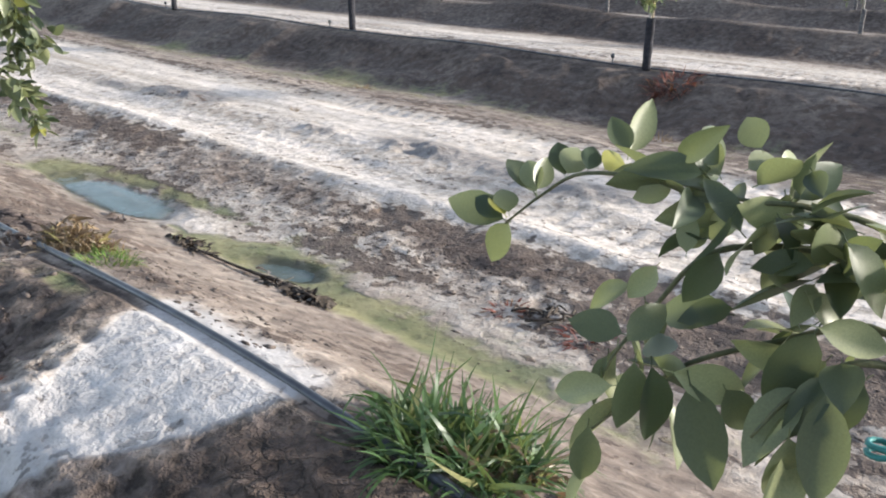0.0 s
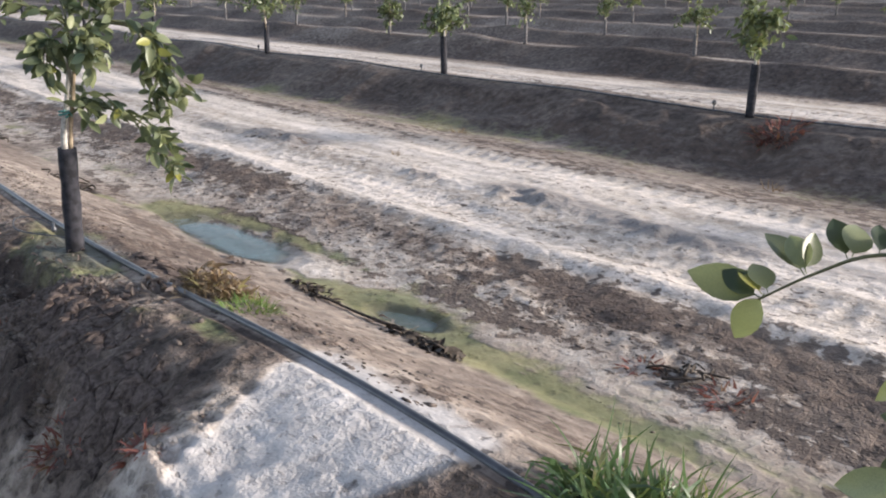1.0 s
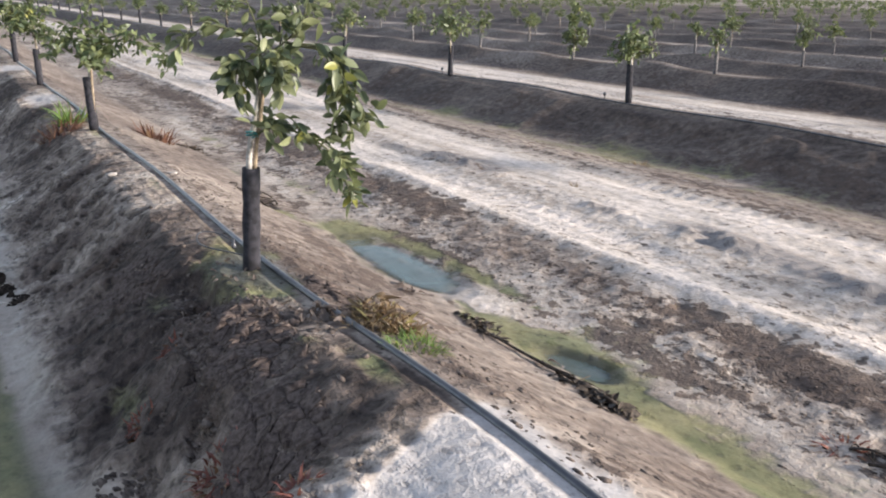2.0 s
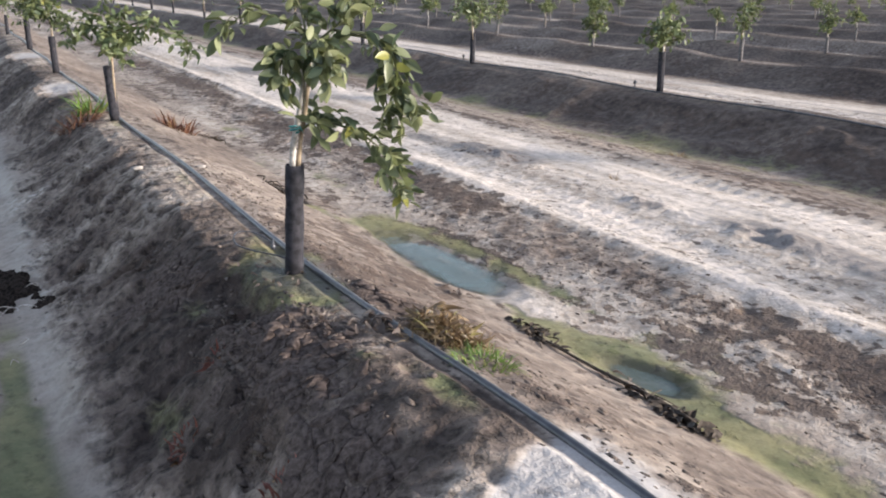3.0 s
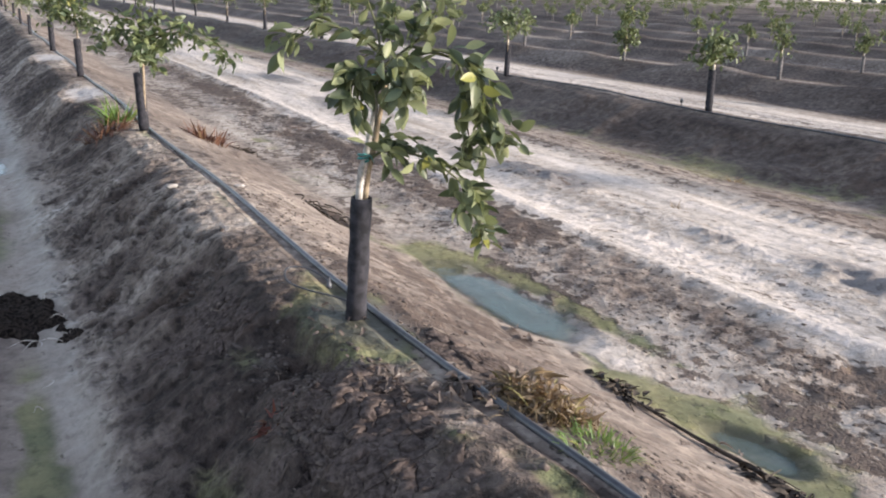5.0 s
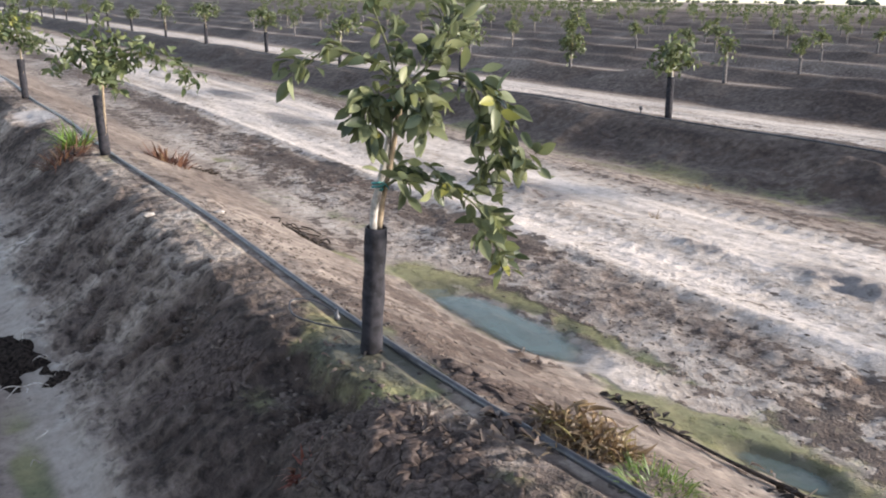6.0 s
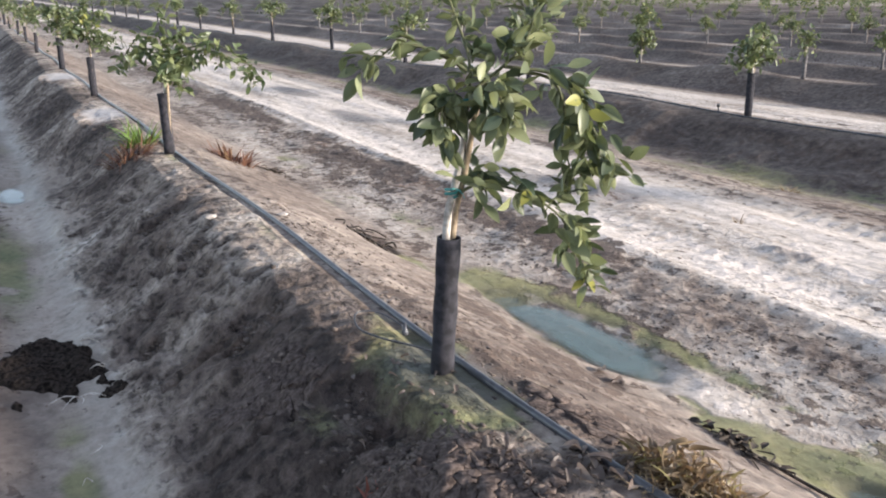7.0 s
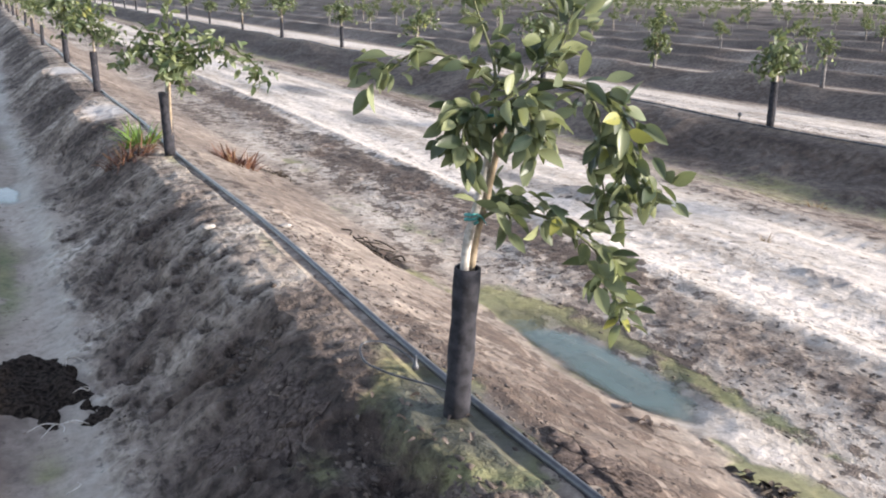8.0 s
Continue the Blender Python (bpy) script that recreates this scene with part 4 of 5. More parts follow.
def near_tree(place, label, branches, trunk, stake, ties, seed, leaf_size, thick=1.0):
    """A young citrus tree whose leaves are all pieces of their own. Branches: points in metres from the trunk's foot, leaf count, spread, hang."""
    rng = random.Random(seed)
    tree = thing("citrus_tree", place, label, "tree", "young trees of the near row")
    g = part("trunk_guard", wrap_mesh(0.425, 0.036, seed), GUARD, tree, "black plastic trunk wrap with overlapping seam")
    g.rotation_euler = (radians(1.0), radians(-2.0), radians(200))
    me, _ = limb_mesh("trunk", trunk, 0.013, 0.009, PAINTED)
    part("trunk", me, PAINTED, tree, "whitewashed slender trunk")
    part("stake", stake_mesh(*stake), BAMBOO, tree, "tan bamboo stake")
    for i, q in enumerate(ties):
        part("tie_tape", tie_mesh(q, 0.016, seed + i), TEAL, tree, "teal plastic tie tape")
    for points, count, spread, down, big in branches:
        count = int(count * thick)
        me, pts = limb_mesh("limb", points, 0.0028 if big < 0.7 else 0.0055, 0.0016, TWIG)
        limb = part("limb", me, TWIG, tree)
        strew_leaves(limb, rng, pts, count, spread, leaf_size * big, down)
    return tree


def across(base, spec, right=(0.5, 0.866), ahead=(-0.866, 0.5)):
    """Points (sideways, depth, height above the foot) turned into the tree's own metres."""
    return [(s * right[0] + d * ahead[0], s * right[1] + d * ahead[1], h) for s, d, h in spec]


FOOT1 = (-3.69, 1.15, at(-3.69, 1.15) - 0.01)
z1 = 0.385   # heights below count from z = 0; limbs follow a plane facing the camera
def lift1(spec):
    return across(FOOT1, [(s, d, h - z1) for s, d, h in spec])


BRANCHES1 = [
    (lift1([(0.06, 0, 1.14), (0.07, 0, 1.25), (0.06, 0.02, 1.33), (0.03, 0.03, 1.41), (0.0, 0.03, 1.49), (-0.01, 0.03, 1.53)]), 20, 0.035, 0.2, 1.0),
    (lift1([(0.06, 0, 1.28), (-0.01, 0.0, 1.32), (-0.08, -0.01, 1.345), (-0.14, -0.02, 1.34), (-0.19, -0.03, 1.30), (-0.24, -0.03, 1.285)]), 17, 0.03, 0.55, 1.0),
    (lift1([(0.07, 0, 1.22), (0.17, 0.03, 1.30), (0.22, 0.05, 1.36), (0.25, 0.06, 1.46)]), 30, 0.055, 0.1, 1.0),
    (lift1([(0.06, 0, 1.17), (0.02, -0.05, 1.22), (0.0, -0.07, 1.20), (-0.01, -0.09, 1.12)]), 34, 0.055, 0.6, 1.0),
    (lift1([(0.07, 0, 1.16), (0.12, -0.06, 1.24), (0.15, -0.09, 1.22), (0.17, -0.10, 1.14)]), 40, 0.07, 0.6, 1.0),
    (lift1([(0.16, 0.02, 1.29), (0.30, 0.0, 1.27), (0.37, -0.02, 1.19), (0.43, -0.03, 1.09), (0.475, -0.03, 1.02)]), 42, 0.06, 0.55, 1.0),
    (lift1([(0.18, 0.03, 1.28), (0.30, 0.06, 1.25), (0.34, 0.06, 1.14), (0.35, 0.05, 1.03), (0.38, 0.04, 0.95)]), 34, 0.055, 0.6, 1.0),
    (lift1([(0.03, 0, 0.93), (0.11, -0.01, 0.97), (0.23, -0.02, 0.945), (0.33, -0.02, 0.88), (0.385, -0.02, 0.78), (0.415, -0.02, 0.68)]), 46, 0.05, 0.45, 1.0),
    (lift1([(0.05, 0, 1.0), (0.09, 0.04, 0.98), (0.12, 0.05, 0.93)]), 10, 0.035, 0.6, 1.0),
]
near_tree(FOOT1, "staked young citrus tree with glossy drooping leaves and black wrap", BRANCHES1,
          lift1([(0.0, 0, 0.40), (0.01, 0, 0.83), (0.03, 0, 0.95), (0.055, 0, 1.08), (0.06, 0, 1.18)]),
          lift1([(0.005, 0.016, 0.45), (0.030, 0.016, 0.83), (0.060, 0.0, 1.0), (0.088, -0.012, 1.175)]),
          lift1([(0.022, -0.008, 0.94), (0.065, -0.008, 1.19)]), 7, 0.068, 2.3)

FOOT0 = (-0.12, 1.17, at(-0.12, 1.17) - 0.01)
def rel0(points):
    return [(x - FOOT0[0], y - FOOT0[1], z - FOOT0[2]) for x, y, z in points]


BRANCHES0 = [
    (rel0([(-0.437, 1.079, 1.164), (-0.531, 1.044, 1.162), (-0.615, 1.07, 1.113), (-0.702, 1.1, 1.048)]), 0, 0.02, 0.0, 0.66),
    (rel0([(-0.13, 1.18, 1.02), (-0.22, 1.19, 1.12), (-0.30, 1.14, 1.15), (-0.35, 1.10, 1.155), (-0.437, 1.079, 1.164)]), 14, 0.035, 0.1, 0.9),
    (rel0([(-0.13, 1.18, 1.0), (-0.25, 1.17, 1.09), (-0.35, 1.11, 1.10), (-0.39, 1.07, 1.08), (-0.42, 1.05, 1.03), (-0.45, 1.02, 0.97), (-0.46, 1.01, 0.94)]), 7, 0.03, 0.6, 0.85),
    (rel0([(-0.13, 1.18, 0.96), (-0.23, 1.20, 1.01), (-0.31, 1.13, 0.99), (-0.38, 1.07, 0.96), (-0.42, 1.04, 0.92), (-0.46, 0.99, 0.87)]), 12, 0.045, 0.8, 1.1),
    (rel0([(-0.13, 1.18, 1.02), (-0.22, 1.15, 1.09), (-0.29, 1.12, 1.11), (-0.33, 1.12, 1.12)]), 16, 0.05, 0.2, 0.95),
    (rel0([(-0.13, 1.18, 0.98), (-0.20, 1.08, 1.02), (-0.24, 1.02, 0.99), (-0.26, 0.98, 0.95)]), 6, 0.04, 0.7, 1.1),
    (rel0([(-0.12, 1.17, 1.05), (-0.05, 1.2, 1.2), (0.02, 1.25, 1.3)]), 16, 0.06, 0.3, 1.0),
    (rel0([(-0.12, 1.17, 1.0), (-0.02, 1.12, 1.1), (0.1, 1.05, 1.05)]), 16, 0.06, 0.4, 1.0),
]
# large leaves on three low twigs, base and tip, fitted to the camera's view
SPRIG_LEAVES = [
    ((-0.705, 1.11, 1.045), (-0.733, 1.089, 0.983)), ((-0.712, 1.106, 1.05), (-0.797, 1.072, 1.078)), ((-0.708, 1.098, 1.055), (-0.758, 1.096, 1.078)),
    ((-0.699, 1.094, 1.062), (-0.737, 1.106, 1.086)), ((-0.684, 1.085, 1.071), (-0.715, 1.106, 1.103)), ((-0.642, 1.086, 1.108), (-0.69, 1.096, 1.155)),
    ((-0.634, 1.08, 1.112), (-0.669, 1.1, 1.15)), ((-0.634, 1.082, 1.114), (-0.649, 1.118, 1.147)), ((-0.583, 1.073, 1.145), (-0.613, 1.095, 1.181)),
    ((-0.569, 1.061, 1.151), (-0.58, 1.1, 1.185)), ((-0.541, 1.063, 1.161), (-0.555, 1.093, 1.185)), ((-0.527, 1.078, 1.161), (-0.528, 1.119, 1.181)),
    ((-0.514, 1.076, 1.161), (-0.493, 1.121, 1.145)), ((-0.513, 1.102, 1.181), (-0.549, 1.116, 1.215)), ((-0.522, 1.121, 1.176), (-0.532, 1.172, 1.233)),
]
MIDDLE_LEAVES = [
    ((-0.434, 1.08, 1.159), (-0.473, 1.062, 1.139)), ((-0.435, 1.068, 1.167), (-0.401, 1.137, 1.175)), ((-0.369, 1.097, 1.152), (-0.423, 1.077, 1.162)),
    ((-0.373, 1.102, 1.141), (-0.439, 1.056, 1.121)), ((-0.356, 1.094, 1.149), (-0.383, 1.075, 1.108)), ((-0.423, 1.117, 1.179), (-0.423, 1.169, 1.223)),
    ((-0.374, 1.162, 1.2), (-0.408, 1.176, 1.235)), ((-0.374, 1.137, 1.18), (-0.364, 1.183, 1.19)), ((-0.337, 1.143, 1.178), (-0.333, 1.188, 1.199)),
    ((-0.314, 1.127, 1.16), (-0.291, 1.196, 1.193)), ((-0.312, 1.121, 1.144), (-0.28, 1.181, 1.14)), ((-0.319, 1.097, 1.141), (-0.333, 1.091, 1.101)),
    ((-0.385, 1.081, 1.123), (-0.416, 1.064, 1.091)), ((-0.415, 1.029, 1.08), (-0.439, 1.015, 1.04)), ((-0.365, 1.073, 1.098), (-0.388, 1.049, 1.036)),
]
LOWER_LEAVES = [
    ((-0.404, 0.953, 1.026), (-0.459, 0.93, 1.034)), ((-0.398, 0.955, 1.018), (-0.386, 1.014, 1.053)), ((-0.382, 0.947, 1.002), (-0.384, 0.934, 0.922)),
    ((-0.368, 0.959, 0.997), (-0.353, 0.957, 0.905)), ((-0.341, 0.958, 1.001), (-0.282, 1.03, 0.969)), ((-0.326, 0.968, 0.99), (-0.291, 0.975, 0.879)),
    ((-0.303, 1.002, 0.979), (-0.282, 1.024, 0.928)), ((-0.234, 1.035, 1.057), (-0.256, 1.0, 0.978)), ((-0.223, 1.046, 1.026), (-0.253, 1.016, 0.973)),
    ((-0.208, 1.019, 1.004), (-0.197, 1.001, 0.894)), ((-0.225, 1.02, 1.07), (-0.179, 1.078, 1.041)), ((-0.262, 1.078, 1.11), (-0.316, 1.049, 1.104)),
    ((-0.259, 1.067, 1.08), (-0.233, 1.098, 1.037)), ((-0.222, 1.049, 1.151), (-0.181, 1.078, 1.076)), ((-0.41, 0.911, 0.927), (-0.409, 0.904, 0.852)),
]
corner_tree = near_tree(FOOT0, "young citrus tree with large glossy leaves on low spreading twigs", BRANCHES0,
          rel0([(-0.12, 1.17, 0.42), (-0.12, 1.17, 0.8), (-0.125, 1.175, 0.95), (-0.12, 1.17, 1.08)]),
          rel0([(-0.15, 1.16, 0.45), (-0.14, 1.16, 1.12)]),
          # first tie hangs clear of the trunk, placed to fit the camera's view
          rel0([(-0.205, 1.215, 0.855), (-0.13, 1.165, 1.05)]), 23, 0.084, 1.75)


def set_leaves(tree, foot, spans, seed, face=(0.62, -0.62, 0.48)):
    """Single leaves from base to tip on the tree's limbs, their upper sides turned towards the camera."""
    rng = random.Random(seed)
    limbs = [q for q in tree.children if q.name.startswith("limb")]
    for base, tip in spans:
        base, tip = Vector(base) - Vector(foot), Vector(tip) - Vector(foot)
        length = (tip - base).length
        way = (tip - base).normalized()
        up = Vector(face) + Vector((rng.gauss(0, 0.22), rng.gauss(0, 0.22), rng.gauss(0, 0.22)))
        side = way.cross(up).normalized()
        turn = Matrix((side, way, side.cross(way))).transposed().to_4x4()
        ob = new("leaf", LEAVES[rng.randrange(4)])
        ob.parent = min(limbs, key=lambda q: min((v.co - base).length for v in q.data.vertices))
        wide = length * min(1.35, max(1.0, 0.080 / length))
        ob.matrix_basis = Matrix.Translation(base) @ turn @ Matrix.Diagonal((wide, length, length, 1))


for spans, seed in ((SPRIG_LEAVES, 61), (MIDDLE_LEAVES, 62), (LOWER_LEAVES, 63)):
    set_leaves(corner_tree, FOOT0, spans, seed)


def crown_tree(seed, height, group, lean=(0, 0), leaves=400, leaf=0.08, spread=0.26, droop=None, low=0.50, wrap=None):
    """A young tree further off: wrap, trunk, stake, limbs, and one crown of many leaf blades."""
    rng = random.Random(seed)
    tree = thing("citrus_tree", (0, 0, 0), "young citrus tree with ragged green crown and %s wrap" % ("grey" if wrap else "black"), "tree", group)
    g = part("trunk_guard", wrap_mesh(0.34 if wrap else 0.41, 0.030 if wrap else 0.036, seed, wrap), GUARD, tree, "trunk wrap greyed by far haze in its colour" if wrap else "black plastic trunk wrap")
    g.rotation_euler = (radians(rng.uniform(-2, 2)), radians(rng.uniform(-2, 2)), rng.uniform(0, 6))
    top = Vector((lean[0], lean[1], height * 0.74))
    me, _ = limb_mesh("trunk", [(0, 0, 0.02), (0.005, 0, 0.42), (top.x * 0.5, top.y * 0.5, height * 0.55), top], 0.014, 0.008, PAINTED)
    part("trunk", me, PAINTED, tree, "pale painted trunk")
    part("stake", stake_mesh((0.02, 0.01, 0.05), (top.x * 0.7 + 0.015, top.y * 0.7, height * 0.70)), BAMBOO, tree)
    bm, lm = bmesh.new(), bmesh.new()
    arms = []
    for i in range(8):
        a = i * 2.4 + rng.uniform(-0.4, 0.4)
        h0 = height * rng.uniform(low, 0.74)
        reach = spread * rng.uniform(0.6, 1.15)
        arms.append(curve_points([(top.x * 0.6, top.y * 0.6, h0), (top.x + 0.5 * reach * math.cos(a), top.y + 0.5 * reach * math.sin(a), h0 + 0.12 * height),
                                  (top.x + reach * math.cos(a), top.y + reach * math.sin(a), h0 + rng.uniform(-0.10, 0.16) * height)], 8))
    arms.append(curve_points([top * 0.9, top * 1.1, top + Vector((0.02, 0, height * 0.26))], 8))
    if droop:
        arms.append(curve_points(droop, 10))
        arms.append(curve_points([Vector(q) + Vector((0.02, 0.02, 0.04)) for q in droop], 10))
    for arm in arms:
        tube(lm, arm, [0.006 - 0.004 * i / (len(arm) - 1) for i in range(len(arm))], 5)
        for _ in range(leaves // len(arms)):
            p = arm[rng.randrange(1, len(arm))] + Vector((rng.gauss(0, 0.035), rng.gauss(0, 0.035), rng.gauss(0, 0.03)))
            way = Vector((rng.gauss(0, 1), rng.gauss(0, 1), rng.gauss(-0.45, 0.7)))
            size = leaf * rng.uniform(0.65, 1.2)
            add_leaf(bm, aim(p, way, rng.gauss(0, 0.8)), size, size * 0.44, 0.3, 0.15, 3)
    part("limb", lm, TWIG, tree)
    part("crown", bm, LEAF_FAR, tree, "crown of small green and yellowish leaves")
    return tree


NEAR_GROUP, FAR_GROUP = "young trees of the near row", "young trees of the far rows"
second = crown_tree(31, 0.95, NEAR_GROUP, (0.02, 0.02), 620, 0.075, 0.32, [(0.02, 0.03, 0.62), (0.14, 0.26, 0.70), (0.22, 0.45, 0.60), (0.27, 0.56, 0.48)])
second.location = (-7.77, 1.15, at(-7.77, 1.15))
third = crown_tree(32, 1.0, NEAR_GROUP, (0.0, -0.02), 560, 0.075, 0.38)
third.location = (-11.83, 1.15, at(-11.83, 1.15))
kinds = [crown_tree(40 + i, (0.92, 1.05, 0.85, 1.0)[i], FAR_GROUP, ((0, 0.02), (0.04, 0), (-0.03, 0.03), (0, -0.04))[i], 380, 0.08, (0.22, 0.30, 0.24, 0.34)[i]) for i in range(4)]
kinds[0].location = (ROW2_X[1], ROW_Y + ROW_GAP - 0.08, at(ROW2_X[1], ROW_Y + ROW_GAP - 0.08))
kinds[1].location = (ROW2_X[0], ROW_Y + ROW_GAP, at(ROW2_X[0], ROW_Y + ROW_GAP))
kinds[2].location = (ROW2_X[2], ROW_Y + ROW_GAP, at(ROW2_X[2], ROW_Y + ROW_GAP))
kinds[3].location = (ROW2_X[3], ROW_Y + ROW_GAP - 0.1, at(ROW2_X[3], ROW_Y + ROW_GAP - 0.1))
bushy = crown_tree(46, 1.15, FAR_GROUP, (0.02, 0.0), 900, 0.085, 0.28, None, 0.12, GREY_GUARD)
bushy.location = (-15.8, ROW_Y + 2 * ROW_GAP - 0.1, at(-15.8, ROW_Y + 2 * ROW_GAP - 0.1))
tagged(bushy, "bushy young citrus tree leafy down to the ground", "tree", FAR_GROUP)
pale_kinds = [crown_tree(50 + i, (0.86, 0.95, 0.78, 0.9)[i], FAR_GROUP, ((0, 0.02), (0.04, 0), (-0.03, 0.03), (0, -0.04))[i], (300, 360, 190, 420)[i], 0.08, (0.22, 0.28, 0.18, 0.32)[i], None, 0.42, GREY_GUARD) for i in range(4)]
for i, ob in enumerate(pale_kinds):
    ob.location = (-17.9 - 7.6 * i, ROW_Y + 3 * ROW_GAP, at(-17.9 - 7.6 * i, ROW_Y + 3 * ROW_GAP))
spot_rng = random.Random(5)


def plant(x, y, group):
    src = (kinds if y < 9 else pale_kinds)[spot_rng.randrange(4)]
    s = spot_rng.uniform(0.85, 1.15)
    ob = copy_thing(src, pose(x, y, at(x, y) - 0.01, 0, 0, spot_rng.uniform(0, 360)))
    ob.scale = (s, s, s)
    ob["group"] = group
    return ob


for i in range(4, 18):
    plant(-11.83 - 3.95 * (i - 3) + spot_rng.uniform(-0.15, 0.15), ROW_Y + spot_rng.uniform(-0.05, 0.05), NEAR_GROUP)
for i in range(4, 20):
    plant(-11.52 - 3.79 * (i - 3) + spot_rng.uniform(-0.12, 0.12), ROW_Y + ROW_GAP + spot_rng.uniform(-0.08, 0.08), FAR_GROUP)
for r in range(2, 9):
    y = ROW_Y + ROW_GAP * r
    x0 = -12.0 if r == 2 else -12.0 + spot_rng.uniform(-1.9, 1.9)
    lo, hi = -4.0 - 2.6 * y, -0.25 * y + 1.5
    for i in range(-40, 10):
        x = x0 + 3.8 * i
        if r == 3 and any(abs(x + 17.9 + 7.6 * q) < 1.9 for q in range(4)):
            continue
        if lo < x < hi and spot_rng.random() > 0.06 and not (r == 2 and i == -1):
            plant(x + spot_rng.uniform(-0.15, 0.15), y + spot_rng.uniform(-0.12, 0.12), FAR_GROUP)


def far_orchard():
    """The rows beyond, too far to tell their leaves apart: clumps of blades on short trunks."""
    rng = random.Random(77)
    verts, faces = [], []
    for r in range(9, 34):
        y = ROW_Y + ROW_GAP * r
        x = -0.25 * y + 2
        while x > -2.6 * y - 10:
            x -= 3.8 + rng.uniform(-0.2, 0.2)
            if rng.random() < 0.06:
                continue
            yy = y + rng.uniform(-0.2, 0.2)
            z = float(land(np.array([x]), np.array([yy]), False)[0])
            h = rng.uniform(0.8, 1.15)
            b = len(verts)
            verts += [(x - 0.03, yy, z), (x + 0.03, yy, z), (x + 0.03, yy + 0.03, z + h * 0.6), (x - 0.03, yy + 0.03, z + h * 0.6)]
            faces.append((b, b + 1, b + 2, b + 3))
            for _ in range(22 if r < 20 else 12):
                big = 1.0 if r < 20 else 1.5
                c = Vector((x + rng.gauss(0, 0.17), yy + rng.gauss(0, 0.17), z + h * (0.72 + rng.gauss(0, 0.14))))
                d = Vector((rng.gauss(0, 1), rng.gauss(0, 1), rng.gauss(0, 1))).normalized() * 0.10 * big
                e = d.orthogonal().normalized() * 0.07 * big
                b = len(verts)
                verts += [c - d, c + e, c + d, c - e]
                faces.append((b, b + 1, b + 2, b + 3))
    me = bpy.data.meshes.new("distant_orchard")
    me.from_pydata([tuple(q) for q in verts], [], faces)
    me.materials.append(LEAF_FAR)
    return tagged(new("distant_orchard", me), "distant rows of small young citrus trees", "orchard", kind="stuff")


far_orchard()


def far_trees():
    """A dark uneven line of trees at the field's end."""
    rng = random.Random(78)
    bm = bmesh.new()
    for i in range(260):
        x = -1150 + i * 4.6 + rng.uniform(-2, 2)
        y = 400 + rng.uniform(-12, 12)
        z = float(land(np.array([x]), np.array([y]), False)[0])
        h = rng.uniform(1.6, 2.8) * (1 + 0.35 * math.sin(x * 0.021))
        for _ in range(3):
            lump(bm, (x + rng.uniform(-2, 2), y + rng.uniform(-2, 2), z + h * rng.uniform(0.3, 0.6)), h * rng.uniform(0.5, 0.9), rng, 0.7)
    return tagged(new("far_treeline", mesh_of("far_treeline", bm, FAR_WOOD)), "low dark line of distant trees on the horizon", "trees", kind="stuff")


far_trees()


# ---- weeds and debris ----
def blade_meshes(mat, wide):
    out = []
    for i in range(6):
        bm = bmesh.new()
        add_blade(bm, (0, 0, 0), (0.25, 0.1, 1), 1.0, wide * (1 + 0.12 * i), (0.5 + 0.45 * i) * (2.8 if mat is DRY else 1.3), 9 if mat is DRY else 6, 0.3 * i)
        out.append(mesh_of("blade", bm, mat))
    return out


BLADES = {GRASS: blade_meshes(GRASS, 0.066), DRY: blade_meshes(DRY, 0.12)}


def single_blades(ob, mat, x, y, count, length, seed, rx, ry, lean=0.5):
    """Blades of their own, strewn round (x, y)."""
    rng = random.Random(seed)
    ox, oy, oz = ob.location
    for _ in range(count):
        a, r = rng.uniform(0, 6.283), math.sqrt(rng.random())
        bx, by = x + rx * r * math.cos(a), y + ry * r * math.sin(a)
        s = length * rng.uniform(0.4, 1.1)
        b = new("blade", BLADES[mat][rng.randrange(6)])
        b.parent = ob
        turn = Euler((rng.gauss(0, lean), rng.gauss(0, lean), rng.uniform(0, 6.283))).to_matrix().to_4x4()
        b.matrix_basis = Matrix.Translation((bx - ox, by - oy, at(bx, by) - oz - 0.012)) @ turn @ Matrix.Diagonal((s, s, s, 1))


def tuft(name, x, y, label, category, mat, count, length, width, seed, lean=0.7, droop=1.3, radius=0.06, group="", flat=0.0):
    rng = random.Random(seed)
    bm = bmesh.new()
    for _ in range(count):
        a, r = rng.uniform(0, 6.283), radius * math.sqrt(rng.random())
        bx, by = r * math.cos(a), r * math.sin(a)
        bz = at(x + bx, y + by) - at(x, y)
        way = (lean * math.cos(a) * rng.uniform(0.2, 1.1) + rng.gauss(0, 0.25), lean * math.sin(a) * rng.uniform(0.2, 1.1) + rng.gauss(0, 0.25), 1.0 - flat * rng.random())
        add_blade(bm, (bx, by, bz - 0.01), way, length * rng.uniform(0.45, 1.1), width * rng.uniform(0.6, 1.2), droop * rng.uniform(0.3, 1.5), 5, rng.uniform(-0.8, 0.8))
    ob = thing(name, (x, y, at(x, y)), label, category, group)
    tagged(part("foliage", bm, mat, ob), kind="stuff")
    return ob, rng


